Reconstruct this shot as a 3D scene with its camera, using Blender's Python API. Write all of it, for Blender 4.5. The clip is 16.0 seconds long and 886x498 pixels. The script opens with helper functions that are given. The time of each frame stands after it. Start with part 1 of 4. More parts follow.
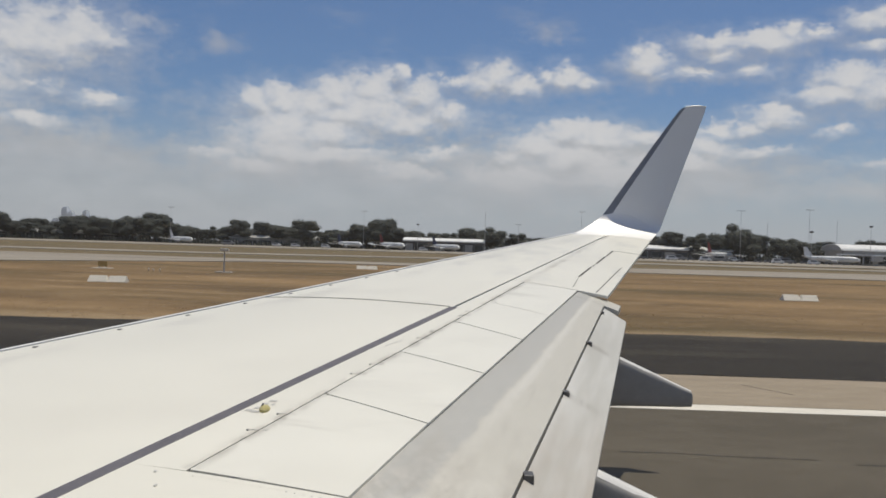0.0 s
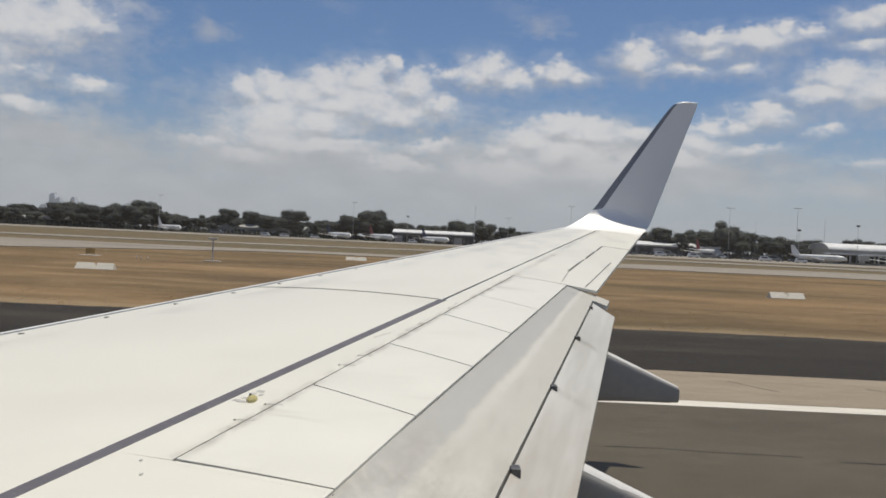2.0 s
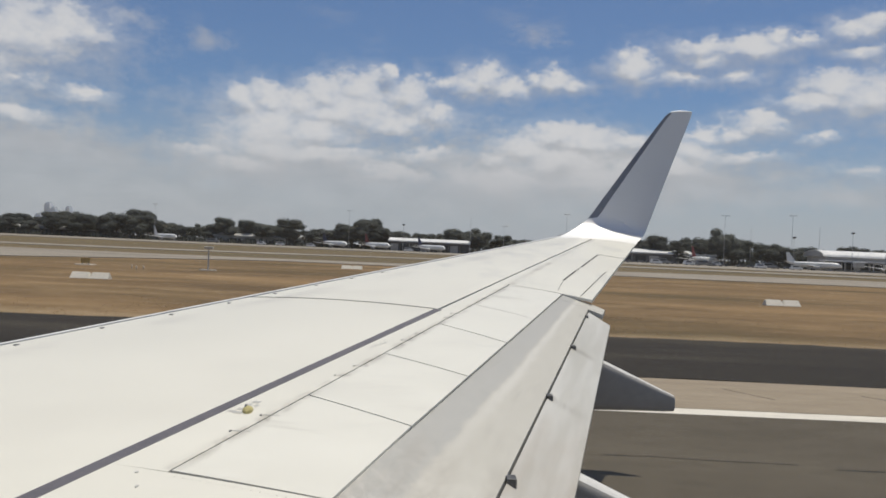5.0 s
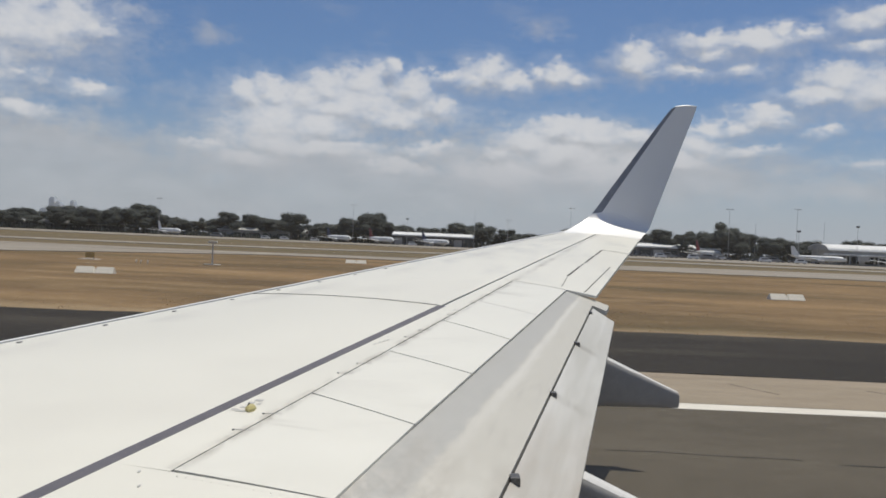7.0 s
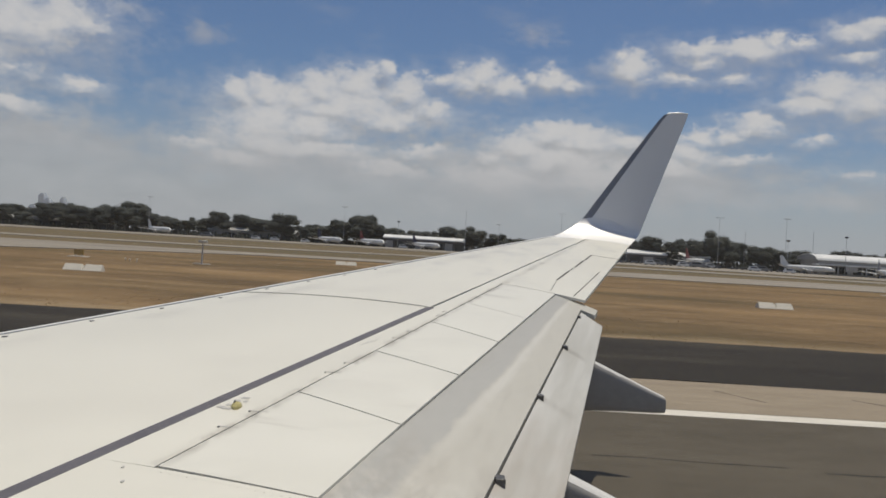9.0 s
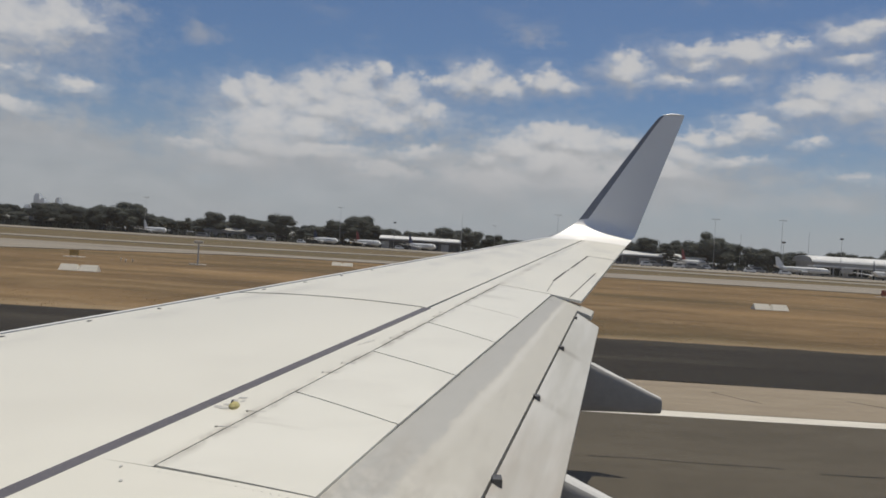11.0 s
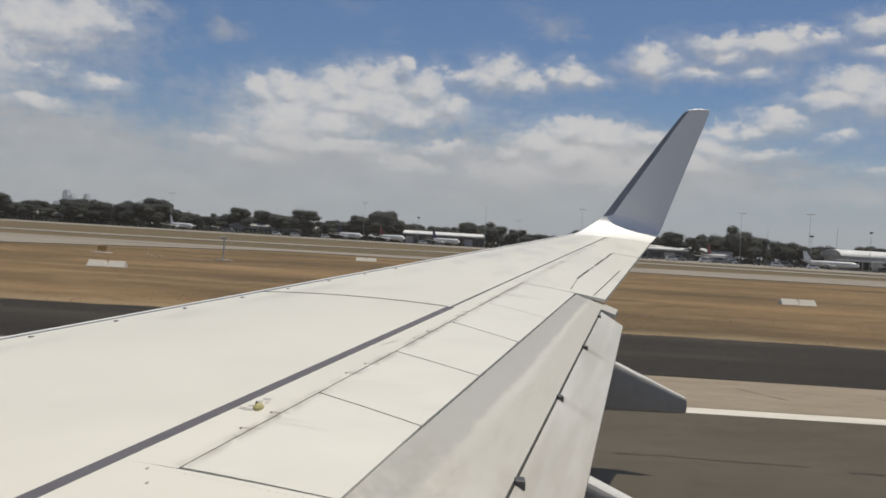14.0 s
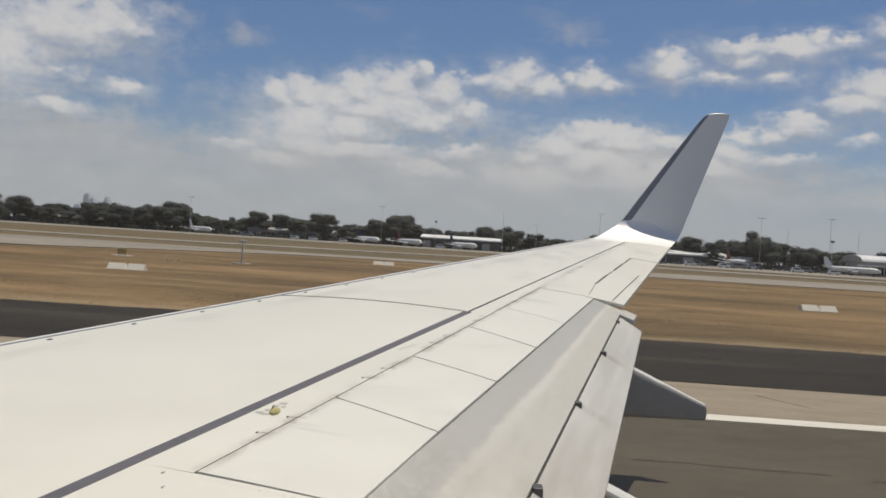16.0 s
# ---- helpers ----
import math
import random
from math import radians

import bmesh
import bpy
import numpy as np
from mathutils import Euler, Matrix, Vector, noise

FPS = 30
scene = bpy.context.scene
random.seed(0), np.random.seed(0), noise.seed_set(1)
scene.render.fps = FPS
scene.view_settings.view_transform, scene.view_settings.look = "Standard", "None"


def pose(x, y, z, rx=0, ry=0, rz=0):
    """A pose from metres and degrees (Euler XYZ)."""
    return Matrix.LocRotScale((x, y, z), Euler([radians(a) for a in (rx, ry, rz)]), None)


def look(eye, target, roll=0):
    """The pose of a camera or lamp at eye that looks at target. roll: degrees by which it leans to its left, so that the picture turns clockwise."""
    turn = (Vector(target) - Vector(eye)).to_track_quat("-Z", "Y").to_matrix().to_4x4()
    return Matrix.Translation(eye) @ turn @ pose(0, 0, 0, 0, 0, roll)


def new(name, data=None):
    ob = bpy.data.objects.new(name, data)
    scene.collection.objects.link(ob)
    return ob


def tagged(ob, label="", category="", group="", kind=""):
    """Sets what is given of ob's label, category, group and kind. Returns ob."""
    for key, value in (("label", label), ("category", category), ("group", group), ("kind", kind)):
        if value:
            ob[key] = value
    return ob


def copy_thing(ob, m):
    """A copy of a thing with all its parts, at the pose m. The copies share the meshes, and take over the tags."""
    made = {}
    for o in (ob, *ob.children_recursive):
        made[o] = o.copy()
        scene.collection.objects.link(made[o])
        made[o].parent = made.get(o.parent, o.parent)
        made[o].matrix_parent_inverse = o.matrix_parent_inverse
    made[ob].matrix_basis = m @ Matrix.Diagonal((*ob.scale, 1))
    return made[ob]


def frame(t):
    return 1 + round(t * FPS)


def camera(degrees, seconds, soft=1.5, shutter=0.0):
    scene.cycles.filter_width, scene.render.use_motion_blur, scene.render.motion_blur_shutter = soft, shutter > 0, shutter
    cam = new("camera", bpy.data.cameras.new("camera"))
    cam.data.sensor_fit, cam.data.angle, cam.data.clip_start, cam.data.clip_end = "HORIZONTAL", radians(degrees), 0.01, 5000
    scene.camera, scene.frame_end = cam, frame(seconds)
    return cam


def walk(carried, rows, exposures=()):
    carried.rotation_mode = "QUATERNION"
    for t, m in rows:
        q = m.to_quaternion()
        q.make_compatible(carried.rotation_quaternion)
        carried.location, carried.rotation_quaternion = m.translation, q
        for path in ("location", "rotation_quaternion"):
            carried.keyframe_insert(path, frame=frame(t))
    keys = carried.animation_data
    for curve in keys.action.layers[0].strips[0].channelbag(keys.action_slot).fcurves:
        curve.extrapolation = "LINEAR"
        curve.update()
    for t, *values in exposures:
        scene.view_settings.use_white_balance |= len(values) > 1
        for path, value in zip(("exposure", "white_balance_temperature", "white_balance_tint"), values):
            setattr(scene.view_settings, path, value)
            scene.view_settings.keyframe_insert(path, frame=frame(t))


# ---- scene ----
# The aircraft stands on the runway: x runs aft, y outboard over the starboard wing, z up; the eye is at a cabin window.
EYE = 3.8
cam = camera(55.0, 16.0, soft=1.7)
ROWS = [
    (0.0, -0.001, -0.028, -0.029, 0.739, -0.161, 1.786),
    (0.5, 0.011, -0.028, -0.010, 0.664, -0.476, 2.044),
    (1.0, 0.012, -0.043, -0.008, 0.663, -0.564, 2.224),
    (1.5, -0.010, -0.011, -0.035, 0.488, -0.118, 2.527),
    (2.0, -0.007, -0.018, -0.029, 0.006, -0.638, 2.698),
    (2.5, -0.011, 0.004, -0.007, -0.027, -0.808, 2.231),
    (3.0, 0.015, -0.001, 0.012, -0.081, -1.038, 2.276),
    (3.5, -0.010, -0.016, -0.014, -0.393, -0.657, 2.624),
    (4.0, 0.002, -0.038, -0.014, -0.241, -0.398, 2.542),
    (6.5, -0.016, -0.012, -0.021, -0.260, 0.169, 2.555),
    (7.0, -0.001, -0.008, 0.005, 0.003, -0.482, 2.495),
    (7.5, 0.001, -0.038, -0.009, 0.165, -0.606, 2.793),
    (8.0, 0.005, -0.029, -0.014, -0.438, -0.169, 3.276),
    (8.5, 0.011, -0.018, -0.002, -0.700, -0.409, 3.483),
    (9.0, 0.008, -0.010, -0.012, -0.615, -0.212, 3.471),
    (11.5, 0.001, -0.044, -0.015, -0.901, -0.131, 3.574),
    (12.0, 0.020, -0.062, 0.031, -0.590, -0.563, 3.404),
    (12.5, 0.010, -0.022, -0.017, -1.098, -0.175, 3.563),
    (13.0, 0.000, -0.002, 0.009, -0.803, -0.483, 3.653),
    (13.5, 0.011, 0.014, 0.039, -0.041, -0.699, 3.630),
    (14.0, 0.006, -0.028, 0.027, 0.707, -0.581, 3.427),
    (14.5, 0.011, -0.005, 0.020, 1.389, -0.224, 3.480),
    (15.0, 0.017, -0.004, 0.046, 1.751, -0.439, 3.680),
    (15.5, 0.010, -0.010, 0.021, 1.759, -0.314, 3.739),
    (16.0, 0.004, 0.006, 0.028, 1.892, -0.371, 3.617),
]
EXPOSURES = [(0.0, -0.03, 6450, 10), (0.5, -0.10, 6250, 10), (1.0, 0.03, 6500, 10), (1.5, 0.03, 6500, 10), (2.5, 0.0, 6440, 10), (4.0, 0.0, 6450, 10),
             (6.5, 0.0, 6320, 10), (7.0, 0.02, 6300, 10), (7.5, 0.0, 6400, 10), (8.0, -0.04, 6550, 10), (8.5, -0.16, 6550, 10), (9.0, -0.18, 6550, 10),
             (11.5, -0.18, 6500, 10), (12.0, -0.18, 6500, 10), (12.5, -0.08, 6560, 10), (13.0, -0.10, 6560, 10), (14.5, -0.10, 6570, 10), (16.0, -0.08, 6600, 10)]
walk(cam, [(t, pose(x, y, EYE + z, 90 + pitch, 0, yaw) @ pose(0, 0, 0, 0, 0, roll)) for t, x, y, z, yaw, pitch, roll in ROWS], EXPOSURES)

# ---- sun and sky ----
SUN_WAY = Vector((0.16, 0.25, 1.0)).normalized()
SUN_EL = math.asin(SUN_WAY.z)
SUN_AZ = math.atan2(SUN_WAY.x, SUN_WAY.y)
sun = new("sun", bpy.data.lights.new("sun", "SUN"))
sun.data.energy, sun.data.angle, sun.data.color = 3.55, radians(0.55), (1.0, 0.93, 0.79)
sun.matrix_world = look(SUN_WAY * 300, (0, 0, 0))


class Nodes:
    """A short way to write node trees."""

    def __init__(self, tree):
        self.tree = tree
        tree.nodes.clear()

    def add(self, kind, inputs=(), operation=None, clamp=False):
        n = self.tree.nodes.new(kind)
        if operation:
            n.operation = operation
        if clamp:
            n.use_clamp = True
        for key, value in dict(inputs).items():
            self.put(n.inputs[key], value)
        return n

    def put(self, socket, value):
        if isinstance(value, bpy.types.NodeSocket):
            self.tree.links.new(value, socket)
        elif isinstance(value, tuple) and len(value) == 3 and socket.type == "RGBA":
            socket.default_value = (*value, 1)
        else:
            socket.default_value = value

    def math(self, op, a, b=0.0, c=0.0, clamp=False):
        return self.add("ShaderNodeMath", {0: a, 1: b, 2: c}, operation=op, clamp=clamp).outputs[0]

    def vec(self, op, a, b=(0, 0, 0)):
        n = self.add("ShaderNodeVectorMath", {0: a, 1: b}, operation=op)
        return n.outputs["Value" if op in ("LENGTH", "DOT_PRODUCT") else "Vector"]

    def mix(self, fac, a, b):
        n = self.add("ShaderNodeMix")
        n.data_type = "RGBA"
        self.put(n.inputs[0], fac), self.put(n.inputs[6], a), self.put(n.inputs[7], b)
        return n.outputs[2]

    def noise(self, vector, scale, detail=4.0, rough=0.55, out="Factor"):
        n = self.add("ShaderNodeTexNoise", {"Vector": vector, "Scale": scale, "Detail": detail, "Roughness": rough})
        return n.outputs[0 if out == "Factor" else 1]

    def span(self, value, a, b, lo=0.0, hi=1.0):
        n = self.add("ShaderNodeMapRange", {0: value, 1: a, 2: b, 3: lo, 4: hi})
        n.interpolation_type = "SMOOTHSTEP"
        return n.outputs[0]


# clouds as (azimuth, elevation, half width, half height) in radians, cloud by cloud
MAIN_CLOUD = [(-0.206, 0.125, 0.05, 0.02), (-0.152, 0.128, 0.056, 0.017), (-0.098, 0.158, 0.06, 0.017), (-0.232, 0.157, 0.024, 0.016), (-0.201, 0.163, 0.027, 0.017), (-0.17, 0.16, 0.024, 0.015), (-0.141, 0.17, 0.031, 0.019), (-0.099, 0.177, 0.033, 0.022), (-0.068, 0.196, 0.009, 0.012), (-0.045, 0.174, 0.027, 0.02), (-0.015, 0.157, 0.021, 0.016), (-0.123, 0.148, 0.11, 0.02), (-0.064, 0.143, 0.056, 0.015), (-0.2, 0.137, 0.05, 0.024), (-0.273, 0.099, 0.029, 0.009), (-0.084, 0.092, 0.032, 0.008)]
MAIN_BASE = [(-0.205, 0.109, 0.06, 0.02), (-0.157, 0.104, 0.076, 0.016), (-0.229, 0.088, 0.046, 0.013), (-0.054, 0.086, 0.046, 0.011), (-0.114, 0.107, 0.033, 0.008)]
TIP_BASE = [(0.134, 0.106, 0.073, 0.023), (0.183, 0.085, 0.08, 0.023), (0.066, 0.08, 0.06, 0.02), (0.259, 0.101, 0.046, 0.016)]
PUFFS = [(-0.025, 0.107, 0.028, 0.009), (-0.0, 0.191, 0.025, 0.007)]
MIDDLE_CLOUD = [(0.044, 0.197, 0.024, 0.017), (0.073, 0.187, 0.028, 0.011), (0.028, 0.187, 0.02, 0.013), (0.127, 0.198, 0.02, 0.013), (0.106, 0.199, 0.012, 0.009), (0.146, 0.192, 0.016, 0.009)]
HIGH_CLOUD = [(0.216, 0.212, 0.027, 0.016), (0.204, 0.224, 0.009, 0.01), (0.273, 0.202, 0.031, 0.007), (0.237, 0.2, 0.02, 0.006), (0.326, 0.204, 0.02, 0.006), (0.287, 0.234, 0.029, 0.011), (0.342, 0.234, 0.04, 0.013), (0.369, 0.242, 0.016, 0.009), (0.399, 0.24, 0.025, 0.006), (0.295, 0.221, 0.028, 0.009)]
EASTERN_CLOUD = [(0.448, 0.249, 0.024, 0.011), (0.467, 0.256, 0.023, 0.009), (0.452, 0.225, 0.021, 0.007), (0.431, 0.188, 0.032, 0.017), (0.466, 0.175, 0.04, 0.021), (0.389, 0.177, 0.025, 0.008), (0.417, 0.173, 0.035, 0.012), (0.505, 0.18, 0.053, 0.03)]
TIP_CLOUD = [(0.132, 0.136, 0.039, 0.016), (0.097, 0.122, 0.037, 0.016), (0.165, 0.131, 0.033, 0.016), (0.062, 0.108, 0.028, 0.009), (0.219, 0.129, 0.04, 0.009), (0.295, 0.137, 0.028, 0.009), (0.325, 0.143, 0.028, 0.009), (0.358, 0.153, 0.029, 0.013), (0.338, 0.113, 0.031, 0.008), (0.417, 0.136, 0.017, 0.005), (0.468, 0.1, 0.028, 0.006), (0.284, 0.119, 0.029, 0.017)]
WESTERN_CLOUD = [(-0.468, 0.204, 0.073, 0.032), (-0.428, 0.214, 0.041, 0.025), (-0.398, 0.209, 0.024, 0.011), (-0.467, 0.158, 0.035, 0.006), (-0.4, 0.15, 0.024, 0.010), (-0.47, 0.122, 0.031, 0.009), (-0.528, 0.172, 0.06, 0.053)]
LOW_VEIL = [(-0.145, 0.073, 0.159, 0.025), (0.079, 0.08, 0.113, 0.029), (0.17, 0.098, 0.08, 0.027), (-0.026, 0.058, 0.199, 0.02), (0.26, 0.082, 0.106, 0.02), (0.362, 0.079, 0.023, 0.005), (0.447, 0.074, 0.046, 0.009)]
WESTERN_VEIL = [(-0.433, 0.091, 0.056, 0.017), (-0.477, 0.058, 0.1, 0.04), (-0.379, 0.078, 0.048, 0.016), (-0.321, 0.074, 0.025, 0.006), (-0.394, 0.045, 0.146, 0.031), (-0.294, 0.037, 0.106, 0.02)]
SCRAPS = [(-0.324, 0.105, 0.008, 0.008), (-0.273, 0.219, 0.018, 0.010), (-0.362, 0.232, 0.026, 0.009), (0.108, 0.247, 0.02, 0.007), (0.50, 0.138, 0.04, 0.008)]
CUMULUS = [MAIN_CLOUD, MAIN_BASE, TIP_BASE, PUFFS, MIDDLE_CLOUD, HIGH_CLOUD, EASTERN_CLOUD, TIP_CLOUD, WESTERN_CLOUD]
STRATUS = [LOW_VEIL, WESTERN_VEIL]


def make_world():
    world = bpy.data.worlds.new("sky")
    scene.world = world
    world.use_nodes = True
    n = Nodes(world.node_tree)
    way = n.add("ShaderNodeTexCoord").outputs["Generated"]
    air = n.add("ShaderNodeTexSky")
    air.sky_type, air.sun_disc, air.sun_elevation, air.sun_rotation = "NISHITA", False, SUN_EL, SUN_AZ
    air.air_density, air.dust_density, air.ozone_density = 1.0, 0.6, 2.2
    sky = air.outputs[0]
    part = n.add("ShaderNodeSeparateXYZ", {0: way})
    az = n.math("ARCTAN2", part.outputs[0], part.outputs[1])
    el = n.math("ARCSINE", part.outputs[2])
    flat = n.add("ShaderNodeCombineXYZ", {0: az, 1: n.math("MULTIPLY", el, 1.5), 2: 0.0}).outputs[0]
    spot = n.add("ShaderNodeCombineXYZ", {0: az, 1: el, 2: 0.0}).outputs[0]
    big = n.vec("SUBTRACT", n.noise(flat, 24.0, 6.0, 0.58, "Color"), (0.5, 0.5, 0.5))
    at = n.vec("ADD", spot, n.vec("MULTIPLY", big, (0.034, 0.030, 0.0)))

    def union(groups, where):
        total = None
        for group in groups:
            for a, e, w, h in group:
                d = n.vec("LENGTH", n.vec("MULTIPLY", n.vec("SUBTRACT", where, (a, e, 0)), (1 / w, 1 / h, 0)))
                v = n.math("SUBTRACT", 1.38, d)
                if h < 0.012:  # small scraps stay thin
                    v = n.math("MULTIPLY", v, max(0.5, h / 0.012))
                total = v if total is None else n.math("SMOOTH_MAX", total, v, 0.5)
        return total
    fine = n.math("ADD", n.math("SUBTRACT", n.noise(flat, 44.0, 4.5, 0.55), 0.5), n.math("MULTIPLY", n.math("SUBTRACT", n.noise(flat, 120.0, 5.0, 0.6), 0.5), 0.45))
    lump = union(CUMULUS, at)
    above = union(CUMULUS, n.vec("ADD", at, (0.003, 0.012, 0.0)))
    crest = n.math("SUBTRACT", lump, above)
    # heaped tops stand out crisply, undersides fray into the haze
    top = n.span(n.math("SUBTRACT", lump, union(CUMULUS, n.vec("ADD", at, (0.001, 0.004, 0.0)))), 0.0, 0.34)
    rough = n.math("MULTIPLY_ADD", fine, 1.9, lump)
    frayed = n.span(rough, -0.6, 1.45)
    heaped = n.span(rough, -0.16, 0.80)
    body = n.math("ADD", n.math("MULTIPLY", heaped, top), n.math("MULTIPLY", frayed, n.math("SUBTRACT", 1.0, top)))
    mist = n.math("MULTIPLY", n.span(n.math("MULTIPLY_ADD", fine, 1.9, lump), -1.0, 0.6, 0.0, 0.45), n.math("MULTIPLY_ADD", top, -0.7, 1.0))
    cum = n.math("MULTIPLY", n.math("MAXIMUM", body, mist), 0.96)
    faint = n.span(n.math("MULTIPLY_ADD", fine, 2.4, union([SCRAPS], at)), -0.4, 1.2, 0.0, 0.5)
    cum = n.math("MAXIMUM", cum, faint)
    sheet = union(STRATUS, at)
    veil = n.span(n.math("MULTIPLY_ADD", fine, 1.5, sheet), -0.9, 1.0, 0.0, 0.9)
    # the rest of the sky carries the same broken cumulus
    around = n.span(n.math("ABSOLUTE", az), 0.62, 0.85)
    rest = n.math("MULTIPLY", n.span(n.noise(flat, 5.0, 6.0, 0.6), 0.52, 0.64, 0.0, 0.9), around)
    mask = n.math("MAXIMUM", cum, rest, clamp=True)
    billow = n.math("SUBTRACT", n.noise(flat, 34.0, 6.0, 0.56), 0.5)
    lit = n.span(n.math("ADD", n.math("MULTIPLY_ADD", billow, 0.75, n.math("MULTIPLY", crest, 0.95)), n.math("MULTIPLY", n.math("MINIMUM", lump, 1.0), 0.55)), -0.5, 0.75)
    lit = n.math("MULTIPLY", lit, n.span(el, 0.05, 0.135, 0.30, 1.0))
    white = n.mix(lit, (4.1, 4.16, 4.32), (6.1, 6.08, 6.1))
    haze = n.math("POWER", n.span(el, 0.0, 0.2, 1.0, 0.0), 1.4)
    blue = n.mix(n.math("MULTIPLY", haze, 0.85), n.vec("MULTIPLY", sky, (0.480, 0.570, 0.695)), (3.92, 4.15, 4.5))
    wisp = n.span(n.noise(n.vec("MULTIPLY", spot, (1.0, 2.2, 0.0)), 16.0, 6.0, 0.55), 0.32, 0.70)
    thin = n.math("MULTIPLY", n.span(n.noise(n.vec("MULTIPLY", spot, (1.0, 2.4, 0.0)), 9.0, 7.0, 0.62), 0.50, 0.80), 0.30)
    low = n.span(el, 0.0, 0.13, 0.30, 1.0)
    veil = n.math("MAXIMUM", n.math("MULTIPLY", veil, low), thin)
    layer = n.mix(veil, blue, n.mix(wisp, (3.92, 3.98, 4.08), (4.7, 4.73, 4.8)))
    final = n.mix(n.math("MULTIPLY", mask, low), layer, white)
    back = n.add("ShaderNodeBackground", {"Color": final, "Strength": 0.1})
    out = n.add("ShaderNodeOutputWorld", {"Surface": back.outputs[0]})


make_world()


# ---- materials ----
def material(name, colours, rough=0.6, metal=0.0, grain=1.0, stretch=(1, 1, 1), bump=0.0, bump_scale=None, stain=None, stain_amount=0.0,
             stain_scale=None, rough_vary=0.1, spec=0.5, random_amount=0.0, coat=0.0, turn=0.0, grime_shade=0.0):
    """A surface whose colour wanders between two colours at two scales, with fine relief."""
    m = bpy.data.materials.new(name)
    m.use_nodes = True
    n = Nodes(m.node_tree)
    place = n.add("ShaderNodeTexCoord").outputs["Object"]
    if turn:
        place = n.add("ShaderNodeMapping", {"Vector": place, "Rotation": (0, 0, radians(turn))}).outputs[0]
    along = n.vec("MULTIPLY", place, stretch)
    a = n.noise(along, grain, 6.0, 0.6)
    b = n.noise(along, grain * 7.3, 4.0, 0.6)
    fac = n.span(n.math("ADD", n.math("MULTIPLY", a, 0.65), n.math("MULTIPLY", b, 0.35)), 0.33, 0.67)
    colour = n.mix(fac, colours[0], colours[1])
    if random_amount:
        r = n.add("ShaderNodeObjectInfo").outputs["Random"]
        colour = n.mix(n.math("MULTIPLY", r, random_amount), colour, n.vec("MULTIPLY", colour, (0.55, 0.6, 0.55)))
    if stain:
        s = n.noise(n.vec("MULTIPLY", place, stain_scale or (0.3, 0.3, 0.3)), 1.0, 7.0, 0.62)
        colour = n.mix(n.math("MULTIPLY", n.span(s, 0.5, 0.68), stain_amount), colour, stain)
    if grime_shade:
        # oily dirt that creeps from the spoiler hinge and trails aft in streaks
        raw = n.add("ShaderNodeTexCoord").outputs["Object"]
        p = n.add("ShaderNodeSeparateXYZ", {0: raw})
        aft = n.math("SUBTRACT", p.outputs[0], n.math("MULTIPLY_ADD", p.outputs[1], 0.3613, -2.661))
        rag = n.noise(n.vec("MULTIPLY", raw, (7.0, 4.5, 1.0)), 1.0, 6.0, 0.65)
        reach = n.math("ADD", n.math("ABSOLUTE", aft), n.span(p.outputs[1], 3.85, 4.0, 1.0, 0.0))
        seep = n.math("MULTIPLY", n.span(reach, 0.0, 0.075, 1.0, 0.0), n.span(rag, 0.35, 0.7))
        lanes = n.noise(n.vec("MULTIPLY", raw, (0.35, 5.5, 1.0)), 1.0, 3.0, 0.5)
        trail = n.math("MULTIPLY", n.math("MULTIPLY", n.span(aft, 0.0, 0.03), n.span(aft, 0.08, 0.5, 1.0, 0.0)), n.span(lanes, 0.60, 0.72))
        # grey band behind the leading edge: shade of the slat step, put into the colour
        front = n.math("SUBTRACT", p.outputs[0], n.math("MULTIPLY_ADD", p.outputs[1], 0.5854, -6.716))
        step_shade = n.math("MULTIPLY", n.math("MULTIPLY", n.span(front, 0.28, 0.42), n.span(front, 0.46, 0.75, 1.0, 0.0)), n.span(n.noise(raw, 0.9, 5.0, 0.6), 0.4, 0.62))
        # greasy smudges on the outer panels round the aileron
        smear_haze = n.noise(n.vec("MULTIPLY", raw, (3.2, 1.5, 1.0)), 1.0, 6.0, 0.62)
        outer = n.math("MULTIPLY", n.span(p.outputs[1], 9.3, 10.4), n.span(smear_haze, 0.46, 0.68))
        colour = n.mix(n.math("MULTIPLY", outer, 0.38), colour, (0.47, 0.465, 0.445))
        colour = n.mix(n.math("MULTIPLY", step_shade, 0.42), colour, (0.50, 0.48, 0.43))
        colour = n.mix(n.math("MULTIPLY", n.math("ADD", seep, n.math("MULTIPLY", trail, 0.35), clamp=True), grime_shade), colour, (0.30, 0.27, 0.22))
    shader = n.add("ShaderNodeBsdfPrincipled", {"Base Color": colour, "Metallic": metal, "Specular IOR Level": spec,
                                                "Roughness": n.math("ADD", rough - rough_vary / 2, n.math("MULTIPLY", a, rough_vary)), "Coat Weight": coat, "Coat Roughness": 0.15})
    if bump:
        h = n.noise(n.vec("MULTIPLY", place, stretch), bump_scale or grain * 20, 5.0, 0.6)
        n.put(shader.inputs["Normal"], n.add("ShaderNodeBump", {"Height": h, "Strength": bump, "Distance": 0.02}).outputs[0])
    n.add("ShaderNodeOutputMaterial", {"Surface": shader.outputs[0]})
    return m


